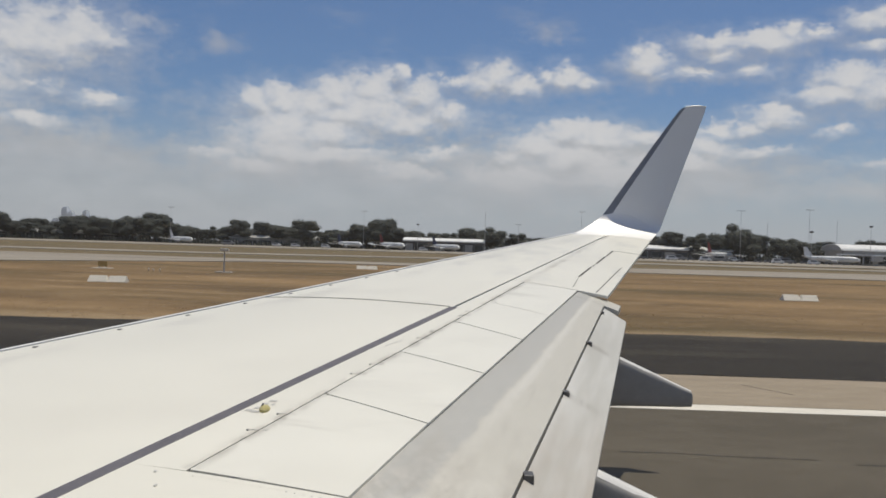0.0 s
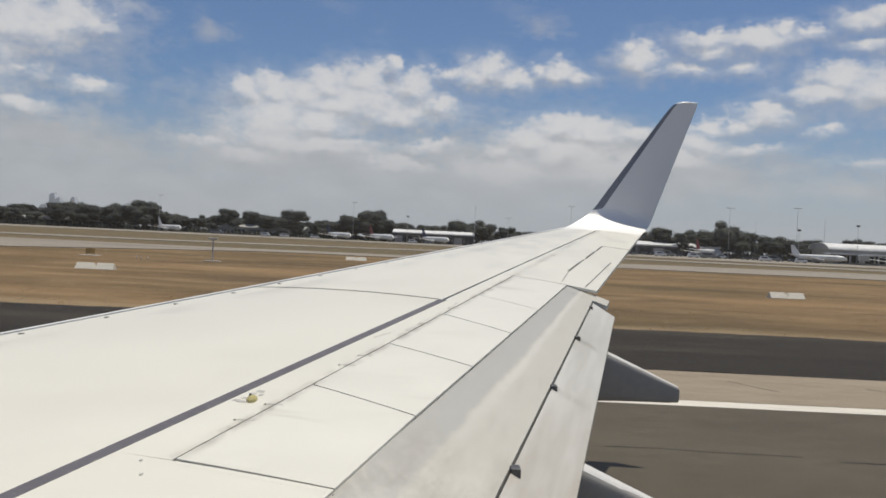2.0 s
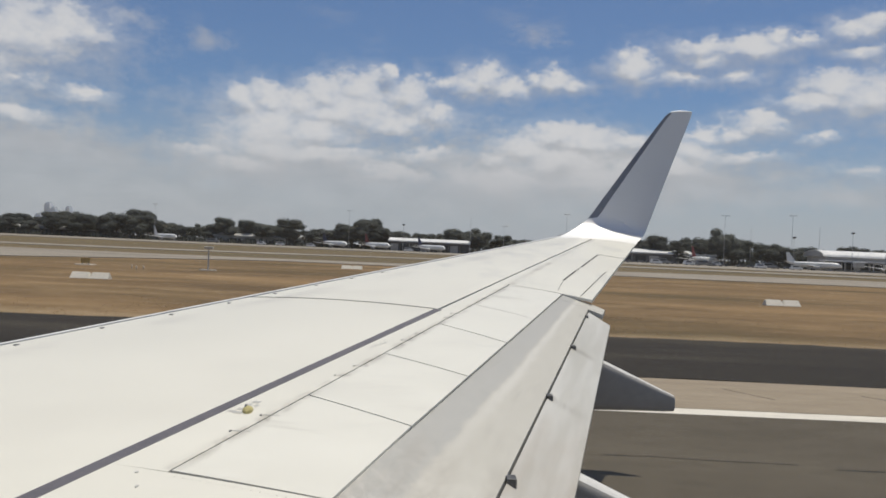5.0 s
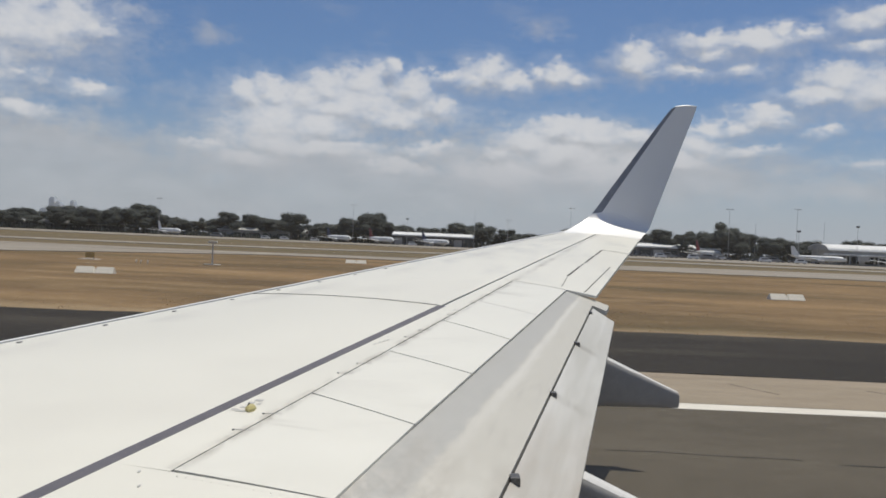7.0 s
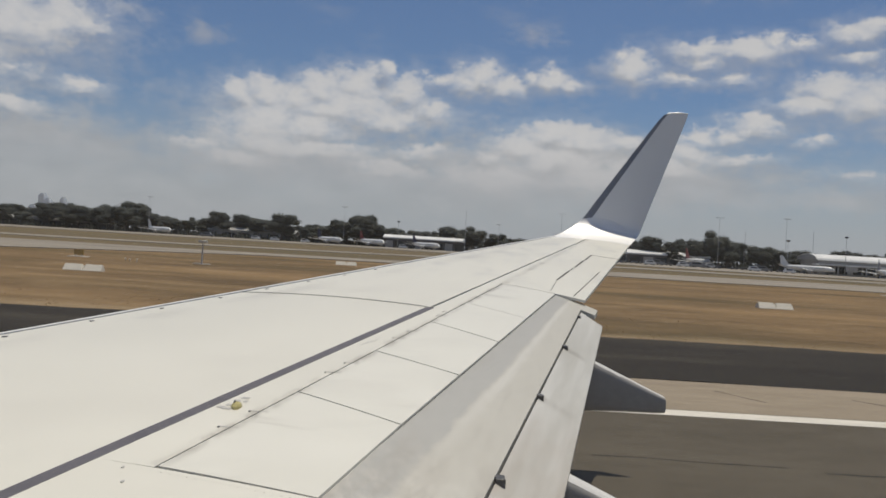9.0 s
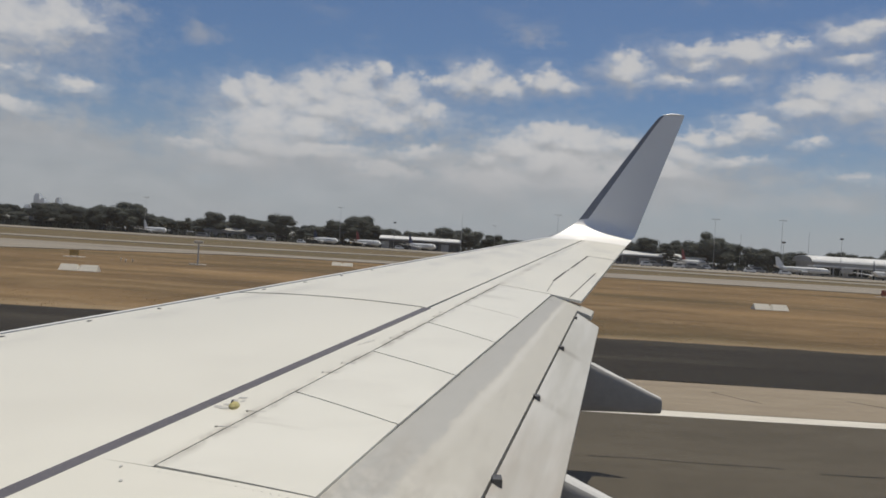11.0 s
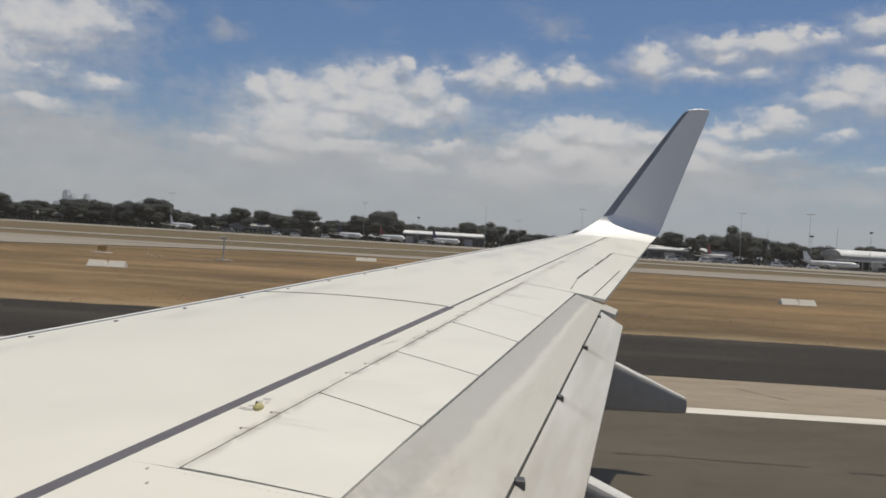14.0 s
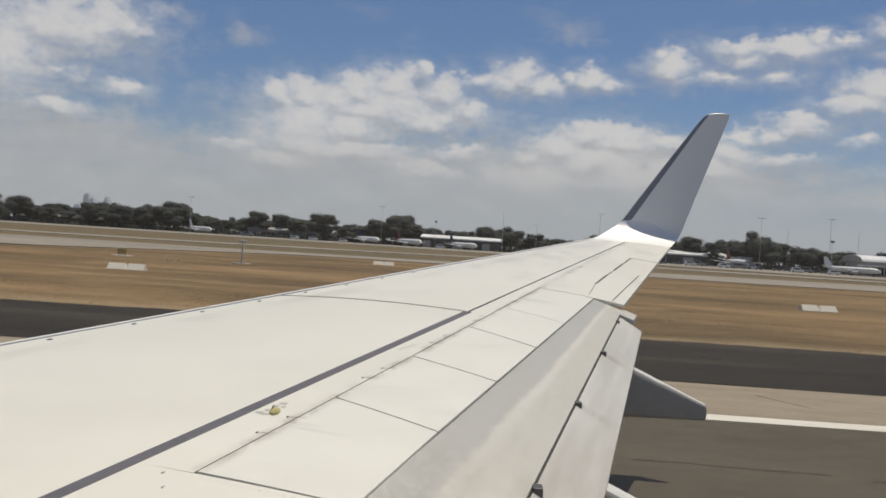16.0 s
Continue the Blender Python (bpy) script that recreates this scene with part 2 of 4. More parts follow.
WHITE_SKIN = material("white_wing_paint", ((0.703, 0.683, 0.598), (0.738, 0.718, 0.632)), 0.42, grain=0.7, stretch=(0.8, 1.4, 1), stain=(0.59, 0.565, 0.50), stain_amount=0.25, stain_scale=(0.6, 0.9, 1), turn=-22, grime_shade=0.7)
SPOILER_SKIN = material("white_spoiler_paint", ((0.703, 0.687, 0.608), (0.756, 0.740, 0.660)), 0.4, grain=1.1, stretch=(0.7, 1.6, 1), stain=(0.59, 0.565, 0.50), stain_amount=0.32, stain_scale=(0.7, 2.4, 1), turn=-20, grime_shade=0.8)


def flap_material():
    """Flap paint: grey nose band of painted-in shade and dirt, weathered beige further aft, soot near the root."""
    m = bpy.data.materials.new("weathered_flap_paint")
    m.use_nodes = True
    n = Nodes(m.node_tree)
    place = n.add("ShaderNodeTexCoord").outputs["Object"]
    p = n.add("ShaderNodeSeparateXYZ", {0: place})
    x, y = p.outputs[0], p.outputs[1]
    front = n.math("MULTIPLY_ADD", y, 0.3344, -1.7764)
    depth = n.math("MULTIPLY_ADD", y, -0.0633, 0.9334)
    s = n.math("DIVIDE", n.math("SUBTRACT", x, front), depth)
    lane = n.add("ShaderNodeCombineXYZ", {0: n.math("MULTIPLY", s, 2.6), 1: n.math("MULTIPLY", y, 0.75), 2: 0.0}).outputs[0]
    rub = n.noise(n.vec("MULTIPLY", place, (3.4, 2.4, 1.0)), 1.0, 7.0, 0.66)
    fine = n.noise(n.vec("MULTIPLY", place, (9.0, 5.0, 1.0)), 1.0, 5.0, 0.65)
    soot = n.noise(lane, 1.6, 7.0, 0.62)
    k = n.math("ADD", s, n.math("MULTIPLY", n.math("SUBTRACT", rub, 0.5), 0.24))
    nose = n.mix(fine, (0.370, 0.365, 0.338), (0.445, 0.437, 0.405))
    back = n.mix(fine, (0.465, 0.447, 0.390), (0.535, 0.517, 0.458))
    edge = n.math("MULTIPLY_ADD", y, 0.012, 0.30)
    colour = n.mix(n.span(n.math("SUBTRACT", k, edge), -0.02, 0.07), nose, back)
    rim = n.math("MULTIPLY", n.span(n.math("SUBTRACT", k, edge), 0.02, 0.09), n.span(n.math("SUBTRACT", k, edge), 0.11, 0.22, 1.0, 0.0))
    colour = n.mix(n.math("MULTIPLY", n.math("MULTIPLY", rim, n.span(y, 4.0, 6.5)), 0.42), colour, (0.66, 0.645, 0.60))
    colour = n.mix(n.span(soot, 0.52, 0.70, 0.0, 0.38), colour, (0.37, 0.35, 0.31))
    spray = n.math("MULTIPLY", n.span(y, 3.6, 5.4, 1.0, 0.0), n.span(soot, 0.40, 0.62))
    colour = n.mix(n.math("MULTIPLY", spray, 0.5), colour, (0.30, 0.265, 0.22))
    # the nose by the root is rubbed pale again
    pale = n.math("MULTIPLY", n.span(y, 4.1, 5.0, 1.0, 0.0), n.span(fine, 0.35, 0.65))
    colour = n.mix(n.math("MULTIPLY", pale, 0.35), colour, (0.62, 0.60, 0.54))
    shader = n.add("ShaderNodeBsdfPrincipled", {"Base Color": colour, "Roughness": 0.5})
    n.add("ShaderNodeOutputMaterial", {"Surface": shader.outputs[0]})
    return m


FLAP_SKIN = flap_material()


def aft_material():
    """Aft flap paint: pale, rubbed in chordwise bands, with brown spray near the root."""
    m = bpy.data.materials.new("worn_aft_flap_paint")
    m.use_nodes = True
    n = Nodes(m.node_tree)
    place = n.add("ShaderNodeTexCoord").outputs["Object"]
    y = n.add("ShaderNodeSeparateXYZ", {0: place}).outputs[1]
    across = n.math("MULTIPLY_ADD", y, -0.257, n.add("ShaderNodeSeparateXYZ", {0: place}).outputs[0])
    lane = n.add("ShaderNodeCombineXYZ", {0: n.math("MULTIPLY", across, 5.5), 1: n.math("MULTIPLY", y, 0.55), 2: 0.0}).outputs[0]
    band = n.noise(lane, 1.0, 3.0, 0.5)
    fine = n.noise(n.vec("MULTIPLY", place, (6.0, 8.0, 1.0)), 1.0, 5.0, 0.6)
    soot = n.noise(n.vec("MULTIPLY", lane, (0.8, 1.3, 1.0)), 1.0, 7.0, 0.62)
    colour = n.mix(n.span(band, 0.36, 0.64), (0.50, 0.49, 0.44), (0.635, 0.628, 0.585))
    colour = n.mix(n.math("MULTIPLY", fine, 0.14), colour, (0.45, 0.435, 0.39))
    spray = n.math("MULTIPLY", n.span(y, 4.4, 7.0, 1.0, 0.10), n.span(soot, 0.22, 0.80))
    colour = n.mix(n.math("MULTIPLY", spray, 0.66), colour, (0.35, 0.275, 0.20))
    # oil that trails aft from each bracket
    back = n.math("SUBTRACT", across, n.math("MULTIPLY_ADD", y, 0.0141, -0.843))
    for spot in (6.19, 7.62):
        side = n.math("ABSOLUTE", n.math("SUBTRACT", n.math("SUBTRACT", y, spot), n.math("MULTIPLY_ADD", soot, 0.12, -0.06)))
        drip = n.math("MULTIPLY", n.span(side, 0.015, 0.10, 1.0, 0.0), n.span(back, 0.02, 0.36, 0.5, 0.0))
        colour = n.mix(n.math("MULTIPLY", drip, n.span(soot, 0.3, 0.55)), colour, (0.22, 0.19, 0.155))
    shader = n.add("ShaderNodeBsdfPrincipled", {"Base Color": colour, "Roughness": 0.48})
    n.add("ShaderNodeOutputMaterial", {"Surface": shader.outputs[0]})
    return m


AFT_SKIN = aft_material()
SEALANT = material("grey_sealant", ((0.078, 0.074, 0.090), (0.104, 0.099, 0.117)), 0.7, grain=5)
BAY = material("dark_wing_bay", ((0.03, 0.03, 0.032), (0.06, 0.058, 0.055)), 0.8, grain=4)
EDGE_METAL = material("leading_edge_paint", ((0.76, 0.75, 0.72), (0.82, 0.81, 0.78)), 0.4, grain=2, stretch=(1, 3, 1), stain=(0.5, 0.48, 0.44), stain_amount=0.4, stain_scale=(2, 1.2, 1))
# shaded and sunlit finishes of one skin, parted along the edge of the sunlight
WINGLET_SHADED = material("grey_winglet_paint", ((0.77, 0.77, 0.76), (0.83, 0.83, 0.815)), 0.42, grain=1.2, coat=0.2)
TIP_SUNLIT = material("glossy_white_tip_paint", ((0.80, 0.79, 0.77), (0.84, 0.83, 0.81)), 0.50, metal=0.3, grain=2.0, spec=1.0)
WINGLET_EDGE = material("dark_winglet_edge", ((0.13, 0.15, 0.19), (0.17, 0.19, 0.235)), 0.4, grain=3)
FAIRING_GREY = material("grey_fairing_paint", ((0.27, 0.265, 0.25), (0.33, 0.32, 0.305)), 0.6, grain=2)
FAIRING_SUNLIT = material("pale_fairing_paint", ((0.60, 0.59, 0.56), (0.68, 0.67, 0.64)), 0.5, grain=3)
BRACKET = material("dark_bracket_metal", ((0.05, 0.05, 0.052), (0.10, 0.10, 0.10)), 0.5, metal=0.2, grain=9)
FASTENER = material("grey_fastener", ((0.09, 0.09, 0.09), (0.16, 0.155, 0.15)), 0.5, metal=0.3, grain=9)
YELLOW = material("yellow_fitting_paint", ((0.42, 0.36, 0.12), (0.52, 0.46, 0.20)), 0.4, grain=20)
HULL_WHITE = material("white_fuselage_paint", ((0.70, 0.70, 0.69), (0.78, 0.78, 0.77)), 0.35, grain=0.6)
RUBBER = material("tyre_rubber", ((0.02, 0.02, 0.02), (0.04, 0.04, 0.04)), 0.85, grain=6)
STEEL = material("grey_steel", ((0.30, 0.31, 0.32), (0.42, 0.42, 0.42)), 0.45, metal=0.6, grain=3)
MARK_INK = material("faded_stencil_ink", ((0.42, 0.41, 0.39), (0.52, 0.51, 0.48)), 0.6, grain=14)

ASPHALT = material("grey_runway_asphalt", ((0.076, 0.064, 0.046), (0.103, 0.088, 0.065)), 0.9, grain=0.35, stretch=(0.5, 1.0, 1), bump=0.35, bump_scale=40, stain=(0.058, 0.051, 0.039), stain_amount=0.45, stain_scale=(0.07, 0.26, 1), spec=0.15)
OLD_CONCRETE = material("tan_concrete_shoulder", ((0.245, 0.200, 0.144), (0.315, 0.261, 0.192)), 0.9, grain=0.4, stretch=(0.4, 1.1, 1), bump=0.3, bump_scale=30, stain=(0.185, 0.15, 0.108), stain_amount=0.4, stain_scale=(0.05, 0.5, 1), spec=0.15)
DARK_ASPHALT = material("dark_shoulder_asphalt", ((0.021, 0.0185, 0.0155), (0.034, 0.030, 0.025)), 0.95, grain=0.25, stretch=(0.4, 1.0, 1), bump=0.3, bump_scale=30, stain=(0.062, 0.053, 0.041), stain_amount=0.65, stain_scale=(0.022, 0.20, 1), spec=0.08)
TAXI = material("pale_taxiway_concrete", ((0.235, 0.207, 0.168), (0.30, 0.268, 0.222)), 0.9, grain=0.08, stretch=(0.6, 1.2, 1), stain=(0.135, 0.12, 0.098), stain_amount=0.6, stain_scale=(0.012, 0.06, 1), spec=0.12)
LINE_WHITE = material("white_runway_paint", ((0.58, 0.54, 0.46), (0.68, 0.64, 0.55)), 0.75, grain=1.6, stretch=(0.5, 2, 1), stain=(0.40, 0.375, 0.32), stain_amount=0.4, stain_scale=(0.4, 3, 1))
TAR = material("black_tar_seal", ((0.025, 0.024, 0.023), (0.05, 0.048, 0.045)), 0.95, grain=1.5, spec=0.05)


def grass_material():
    m = bpy.data.materials.new("dry_grass")
    m.use_nodes = True
    n = Nodes(m.node_tree)
    place = n.add("ShaderNodeTexCoord").outputs["Object"]
    bend = n.vec("MULTIPLY", n.vec("SUBTRACT", n.noise(n.vec("MULTIPLY", place, (0.06, 0.06, 0.0)), 1.0, 4.0, 0.6, "Color"), (0.5, 0.5, 0.5)), (12.0, 7.0, 0.0))
    place = n.vec("ADD", place, bend)
    swath = n.noise(n.vec("MULTIPLY", place, (0.024, 0.085, 0.0)), 1.0, 5.0, 0.6)
    patch = n.noise(n.vec("MULTIPLY", place, (0.014, 0.034, 0.0)), 1.0, 5.0, 0.55)
    blade = n.noise(n.vec("MULTIPLY", place, (0.9, 1.1, 0.0)), 1.0, 6.0, 0.7)
    fac = n.span(n.math("ADD", n.math("MULTIPLY", swath, 0.75), n.math("MULTIPLY", blade, 0.25)), 0.36, 0.64)
    gold = n.mix(fac, (0.108, 0.072, 0.036), (0.244, 0.159, 0.079))
    tuft = n.noise(n.vec("MULTIPLY", place, (0.06, 0.22, 0.0)), 1.0, 6.0, 0.62)
    gold = n.mix(n.span(tuft, 0.50, 0.70, 0.0, 0.6), gold, (0.322, 0.226, 0.124))
    colour = n.mix(n.span(patch, 0.45, 0.66, 0.0, 0.8), gold, (0.084, 0.064, 0.031))
    # bleached stalks where the field meets the shoulder
    rim = n.add("ShaderNodeSeparateXYZ", {0: place}).outputs[1]
    rim = n.math("ADD", rim, n.math("MULTIPLY", n.math("SUBTRACT", tuft, 0.5), 6.0))
    colour = n.mix(n.math("MULTIPLY", n.span(rim, 43.0, 40.0), 0.55), colour, (0.33, 0.25, 0.15))
    # the unmown grass between the taxiways is greener
    deep = n.add("ShaderNodeSeparateXYZ", {0: place}).outputs[1]
    colour = n.mix(n.span(n.math("ADD", deep, n.math("MULTIPLY", swath, 40.0)), 165.0, 215.0, 0.0, 0.7), colour, (0.125, 0.105, 0.062))
    shader = n.add("ShaderNodeBsdfPrincipled", {"Base Color": colour, "Roughness": 0.95, "Specular IOR Level": 0.1})
    n.put(shader.inputs["Normal"], n.add("ShaderNodeBump", {"Height": blade, "Strength": 0.6, "Distance": 0.15}).outputs[0])
    n.add("ShaderNodeOutputMaterial", {"Surface": shader.outputs[0]})
    return m


def leaf_material():
    m = bpy.data.materials.new("dark_eucalypt_leaves")
    m.use_nodes = True
    n = Nodes(m.node_tree)
    place = n.add("ShaderNodeTexCoord").outputs["Object"]
    r = n.add("ShaderNodeObjectInfo").outputs["Random"]
    a = n.noise(place, 0.45, 4.0, 0.6)
    colour = n.mix(a, (0.120, 0.130, 0.118), (0.160, 0.168, 0.150))
    colour = n.mix(n.math("MULTIPLY", r, 0.5), colour, (0.105, 0.112, 0.102))
    front = n.add("ShaderNodeBsdfDiffuse", {"Color": colour})
    back = n.add("ShaderNodeBsdfTranslucent", {"Color": colour})
    both = n.add("ShaderNodeMixShader", {0: 0.58, 1: front.outputs[0], 2: back.outputs[0]})
    n.add("ShaderNodeOutputMaterial", {"Surface": both.outputs[0]})
    return m


GRASS = grass_material()
LEAF = leaf_material()


def straw_material():
    m = bpy.data.materials.new("straw_blades")
    m.use_nodes = True
    n = Nodes(m.node_tree)
    place = n.add("ShaderNodeTexCoord").outputs["Object"]
    colour = n.mix(n.noise(place, 0.6, 4.0, 0.6), (0.24, 0.163, 0.083), (0.36, 0.245, 0.13))
    front = n.add("ShaderNodeBsdfDiffuse", {"Color": colour})
    back = n.add("ShaderNodeBsdfTranslucent", {"Color": colour})
    both = n.add("ShaderNodeMixShader", {0: 0.5, 1: front.outputs[0], 2: back.outputs[0]})
    n.add("ShaderNodeOutputMaterial", {"Surface": both.outputs[0]})
    return m


STRAW = straw_material()
BARK = material("grey_bark", ((0.10, 0.085, 0.07), (0.18, 0.155, 0.13)), 0.9, grain=2)
ROOF_WHITE = material("white_roof_sheet", ((0.60, 0.60, 0.585), (0.74, 0.735, 0.72)), 0.6, grain=0.1, stretch=(1, 0.2, 1))
WALL_PALE = material("pale_building_wall", ((0.34, 0.33, 0.31), (0.44, 0.43, 0.41)), 0.8, grain=0.15)
WALL_DARK = material("dark_building_wall", ((0.06, 0.06, 0.062), (0.10, 0.10, 0.10)), 0.7, grain=0.2)
GLASS_DARK = material("dark_window_glass", ((0.02, 0.024, 0.028), (0.045, 0.05, 0.056)), 0.15, grain=0.3)
POLE = material("galvanised_pole", ((0.34, 0.345, 0.35), (0.43, 0.435, 0.44)), 0.6, grain=0.5)
TAIL_RED = material("red_tail_paint", ((0.19, 0.035, 0.035), (0.24, 0.05, 0.045)), 0.5, grain=0.4)
TAIL_BLUE = material("dark_blue_tail_paint", ((0.03, 0.04, 0.09), (0.05, 0.06, 0.12)), 0.4, grain=0.4)
SIGN_RED = material("dark_red_sign_face", ((0.22, 0.05, 0.03), (0.28, 0.08, 0.045)), 0.6, grain=2)
SIGN_OCHRE = material("ochre_sign_back", ((0.30, 0.19, 0.05), (0.38, 0.25, 0.07)), 0.6, grain=2)
SLAB = material("pale_concrete_slab", ((0.46, 0.43, 0.38), (0.56, 0.53, 0.47)), 0.9, grain=1.0)
# pale sky-mirroring finish that imitates distance haze on the towers
TOWER_HAZE = material("mirror_glass_cladding", ((0.88, 0.88, 0.88), (0.93, 0.92, 0.90)), 0.5, metal=1.0, grain=0.02)
CAR_PAINTS = [material("white_vehicle_paint", ((0.66, 0.66, 0.65), (0.74, 0.74, 0.73)), 0.35, grain=0.5),
              material("grey_vehicle_paint", ((0.16, 0.165, 0.17), (0.22, 0.22, 0.225)), 0.35, grain=0.5)]


# ---- small builders ----
def part(name, bm, mat, parent=None, label="", smooth=False):
    """Links a bmesh as one mesh object under a thing or a part."""
    me = bpy.data.meshes.new(name)
    bmesh.ops.recalc_face_normals(bm, faces=bm.faces)
    bm.to_mesh(me)
    bm.free()
    me.materials.append(mat)
    if smooth:
        me.polygons.foreach_set("use_smooth", [True] * len(me.polygons))
    ob = new(name, me)
    if parent is not None:
        ob.parent = parent
    if label:
        ob["label"] = label
    return ob


def empty(name, m, label, category, group="", kind=""):
    ob = new(name)
    ob.matrix_world = m
    ob.empty_display_size = 0.2
    return tagged(ob, label, category, group, kind)


def add_box(bm, lo, hi, bevel=0.0):
    made = bmesh.ops.create_cube(bm, size=1.0)["verts"]
    for v in made:
        v.co = Vector([lo[i] + (v.co[i] + 0.5) * (hi[i] - lo[i]) for i in range(3)])
    if bevel:
        edges = list({e for v in made for e in v.link_edges})
        bmesh.ops.bevel(bm, geom=edges, offset=bevel, segments=2, affect="EDGES", profile=0.5)
    return bm


def box(lo, hi, bevel=0.0):
    return add_box(bmesh.new(), lo, hi, bevel)


def add_loft(bm, rings, close=True, caps=True):
    """Joins rings of equally many points into a skin."""
    rows = [[bm.verts.new(p) for p in ring] for ring in rings]
    k = len(rows[0])
    for a, b in zip(rows, rows[1:]):
        for i in range(k if close else k - 1):
            j = (i + 1) % k
            bm.faces.new((a[i], a[j], b[j], b[i]))
    if caps and close:
        bm.faces.new(rows[0][::-1])
        bm.faces.new(rows[-1])
    return bm


def loft(rings, close=True, caps=True):
    return add_loft(bmesh.new(), rings, close, caps)


def ring_xz(y, cx, cz, rx, rz, k=16):
    return [(cx + rx * math.cos(2 * math.pi * i / k), y, cz + rz * math.sin(2 * math.pi * i / k)) for i in range(k)]


def ring_yz(x, cy, cz, ry, rz, k=16):
    return [(x, cy + ry * math.cos(2 * math.pi * i / k), cz + rz * math.sin(2 * math.pi * i / k)) for i in range(k)]


def ring_xy(z, cx, cy, rx, ry, k=12):
    return [(cx + rx * math.cos(2 * math.pi * i / k), cy + ry * math.sin(2 * math.pi * i / k), z) for i in range(k)]


# ---- ground and pavements ----
def slab_strip(name, label, category, mat, x0, x1, y0, y1, top, wave=0.0, steps=160, seed=0):
    """A long pavement strip with real thickness and slightly uneven long edges."""
    bm = bmesh.new()
    rows = []
    for i in range(steps + 1):
        x = x0 + (x1 - x0) * i / steps
        a = y0(x) + wave * noise.noise((x * 0.05, seed, 0.3)) + 0.35 * wave * noise.noise((x * 0.31, seed, 5.1))
        b = y1(x) + wave * noise.noise((x * 0.05, seed + 9, 0.7)) + 0.35 * wave * noise.noise((x * 0.33, seed + 9, 2.2)) + 0.22 * wave * noise.noise((x * 1.3, seed + 9, 6.2))
        rows.append([(x, a, top), (x, b, top), (x, b, -0.25), (x, a, -0.25)])
    return tagged(part(name, add_loft(bm, rows), mat), label, category, kind="structure")


def const(v):
    return lambda x: v


ground_bm = bmesh.new()
bmesh.ops.create_circle(ground_bm, cap_ends=True, segments=96, radius=4900)
ground = tagged(part("ground", ground_bm, GRASS), "dry golden airfield grass, level to the horizon", "ground", kind="structure")
slab_strip("runway", "grey worn asphalt runway with streaks along it", "runway", ASPHALT, -900, 900, const(-24), const(21.15), 0.060, 0.0, 2)
slab_strip("pavement_edge", "tan weathered strip beside the runway line", "pavement", OLD_CONCRETE, -900, 900, const(21.15), const(26.2), 0.054, 0.18, 500, 3)
slab_strip("pavement_shoulder", "dark asphalt runway shoulder", "pavement", DARK_ASPHALT, -900, 900, const(26.0), const(38.6), 0.046, 1.2, 3600, 5)
slab_strip("trim", "white painted runway edge line", "marking", LINE_WHITE, -900, 900, const(20.32), const(21.08), 0.066, 0.02, 400, 7)


def ease(x, a, b):
    s = min(1, max(0, (x - a) / (b - a)))
    return s * s * (3 - 2 * s)


slab_strip("road", "pale concrete taxiway parallel to the runway", "taxiway", TAXI, -1500, 1500, lambda x: 106 + 50 * ease(x, -75, -25), lambda x: 172 + 45 * ease(x, -60, 120), 0.10, 1.2, 400, 11)
slab_strip("road_far", "narrow pale taxiway beyond the grass strip", "taxiway", TAXI, -1500, 1500, lambda x: 215 + 60 * ease(x, -100, 60), lambda x: 240 + 70 * ease(x, -100, 60), 0.14, 1.5, 300, 13)
slab_strip("apron", "broad pale concrete parking apron", "apron", TAXI, -1500, 1500, lambda x: 470 - 110 * ease(x, -60, 160), const(640), 0.2, 3.0, 200, 17)


# tar seams and scuffs on the pavement
def seam(points, width, z):
    bm = bmesh.new()
    rows = []
    for i, (x, y) in enumerate(points):
        w = width * (0.6 + 0.8 * random.random())
        rows.append([(x, y - w / 2, z), (x, y + w / 2, z), (x, y + w / 2, z - 0.01), (x, y - w / 2, z - 0.01)])
    return add_loft(bm, rows)


def crack(x0, y0, x1, y1, wid, z):
    k = 4 + int(3 * abs(x1 - x0))
    pts = []
    for i in range(k + 1):
        u = i / k
        x, y = x0 + (x1 - x0) * u, y0 + (y1 - y0) * u
        pts.append((x, y + 0.22 * noise.noise((x * 0.5, y0, 0)) + 0.07 * noise.noise((x * 2.3, y0, 4))))
    tagged(part("crack", seam(pts, wid, z), TAR), "black tar-sealed crack in the pavement surface", "crack", "pavement cracks", "structure")


for x0, y0, x1, y1, wid in ((3.2, 15.9, 6.8, 15.7, 0.05), (7.4, 15.6, 9.6, 15.4, 0.06), (10.4, 15.5, 11.8, 15.3, 0.04), (-40.0, 17.5, -31.0, 17.2, 0.05)):
    crack(x0, y0, x1, y1, wid, 0.063)
for x0, y0, x1, y1, wid in ((8.4, 24.6, 9.3, 23.0, 0.06), (12.3, 24.3, 13.6, 22.9, 0.07), (13.8, 22.6, 18.5, 22.4, 0.05), (-22.0, 23.9, -15.0, 23.6, 0.05)):
    crack(x0, y0, x1, y1, wid, 0.058)


# ---- the aircraft ----
def le(y):
    return -6.716 + 0.5854 * y


def te(y):
    return -1.2557 + 0.3159 * y


def bar(y):
    return -3.096 + 0.3895 * y


def hinge(y):
    return -2.661 + 0.3613 * y


def sp_te(y):
    return -1.7764 + 0.3344 * y + 0.013 * max(0.0, 5.0 - y)


def flap_nose(y):
    return -1.7764 + 0.3344 * y


def gap(y):
    return -0.843 + 0.2711 * y


def aft_te(y):
    return -0.354 + 0.2439 * y


def top_z(x, y):
    c = te(y) - le(y)
    s = (x - le(y)) / c
    return EYE - 1.55 + 0.12278 * y - 0.10 * c * (s - 0.35) ** 2


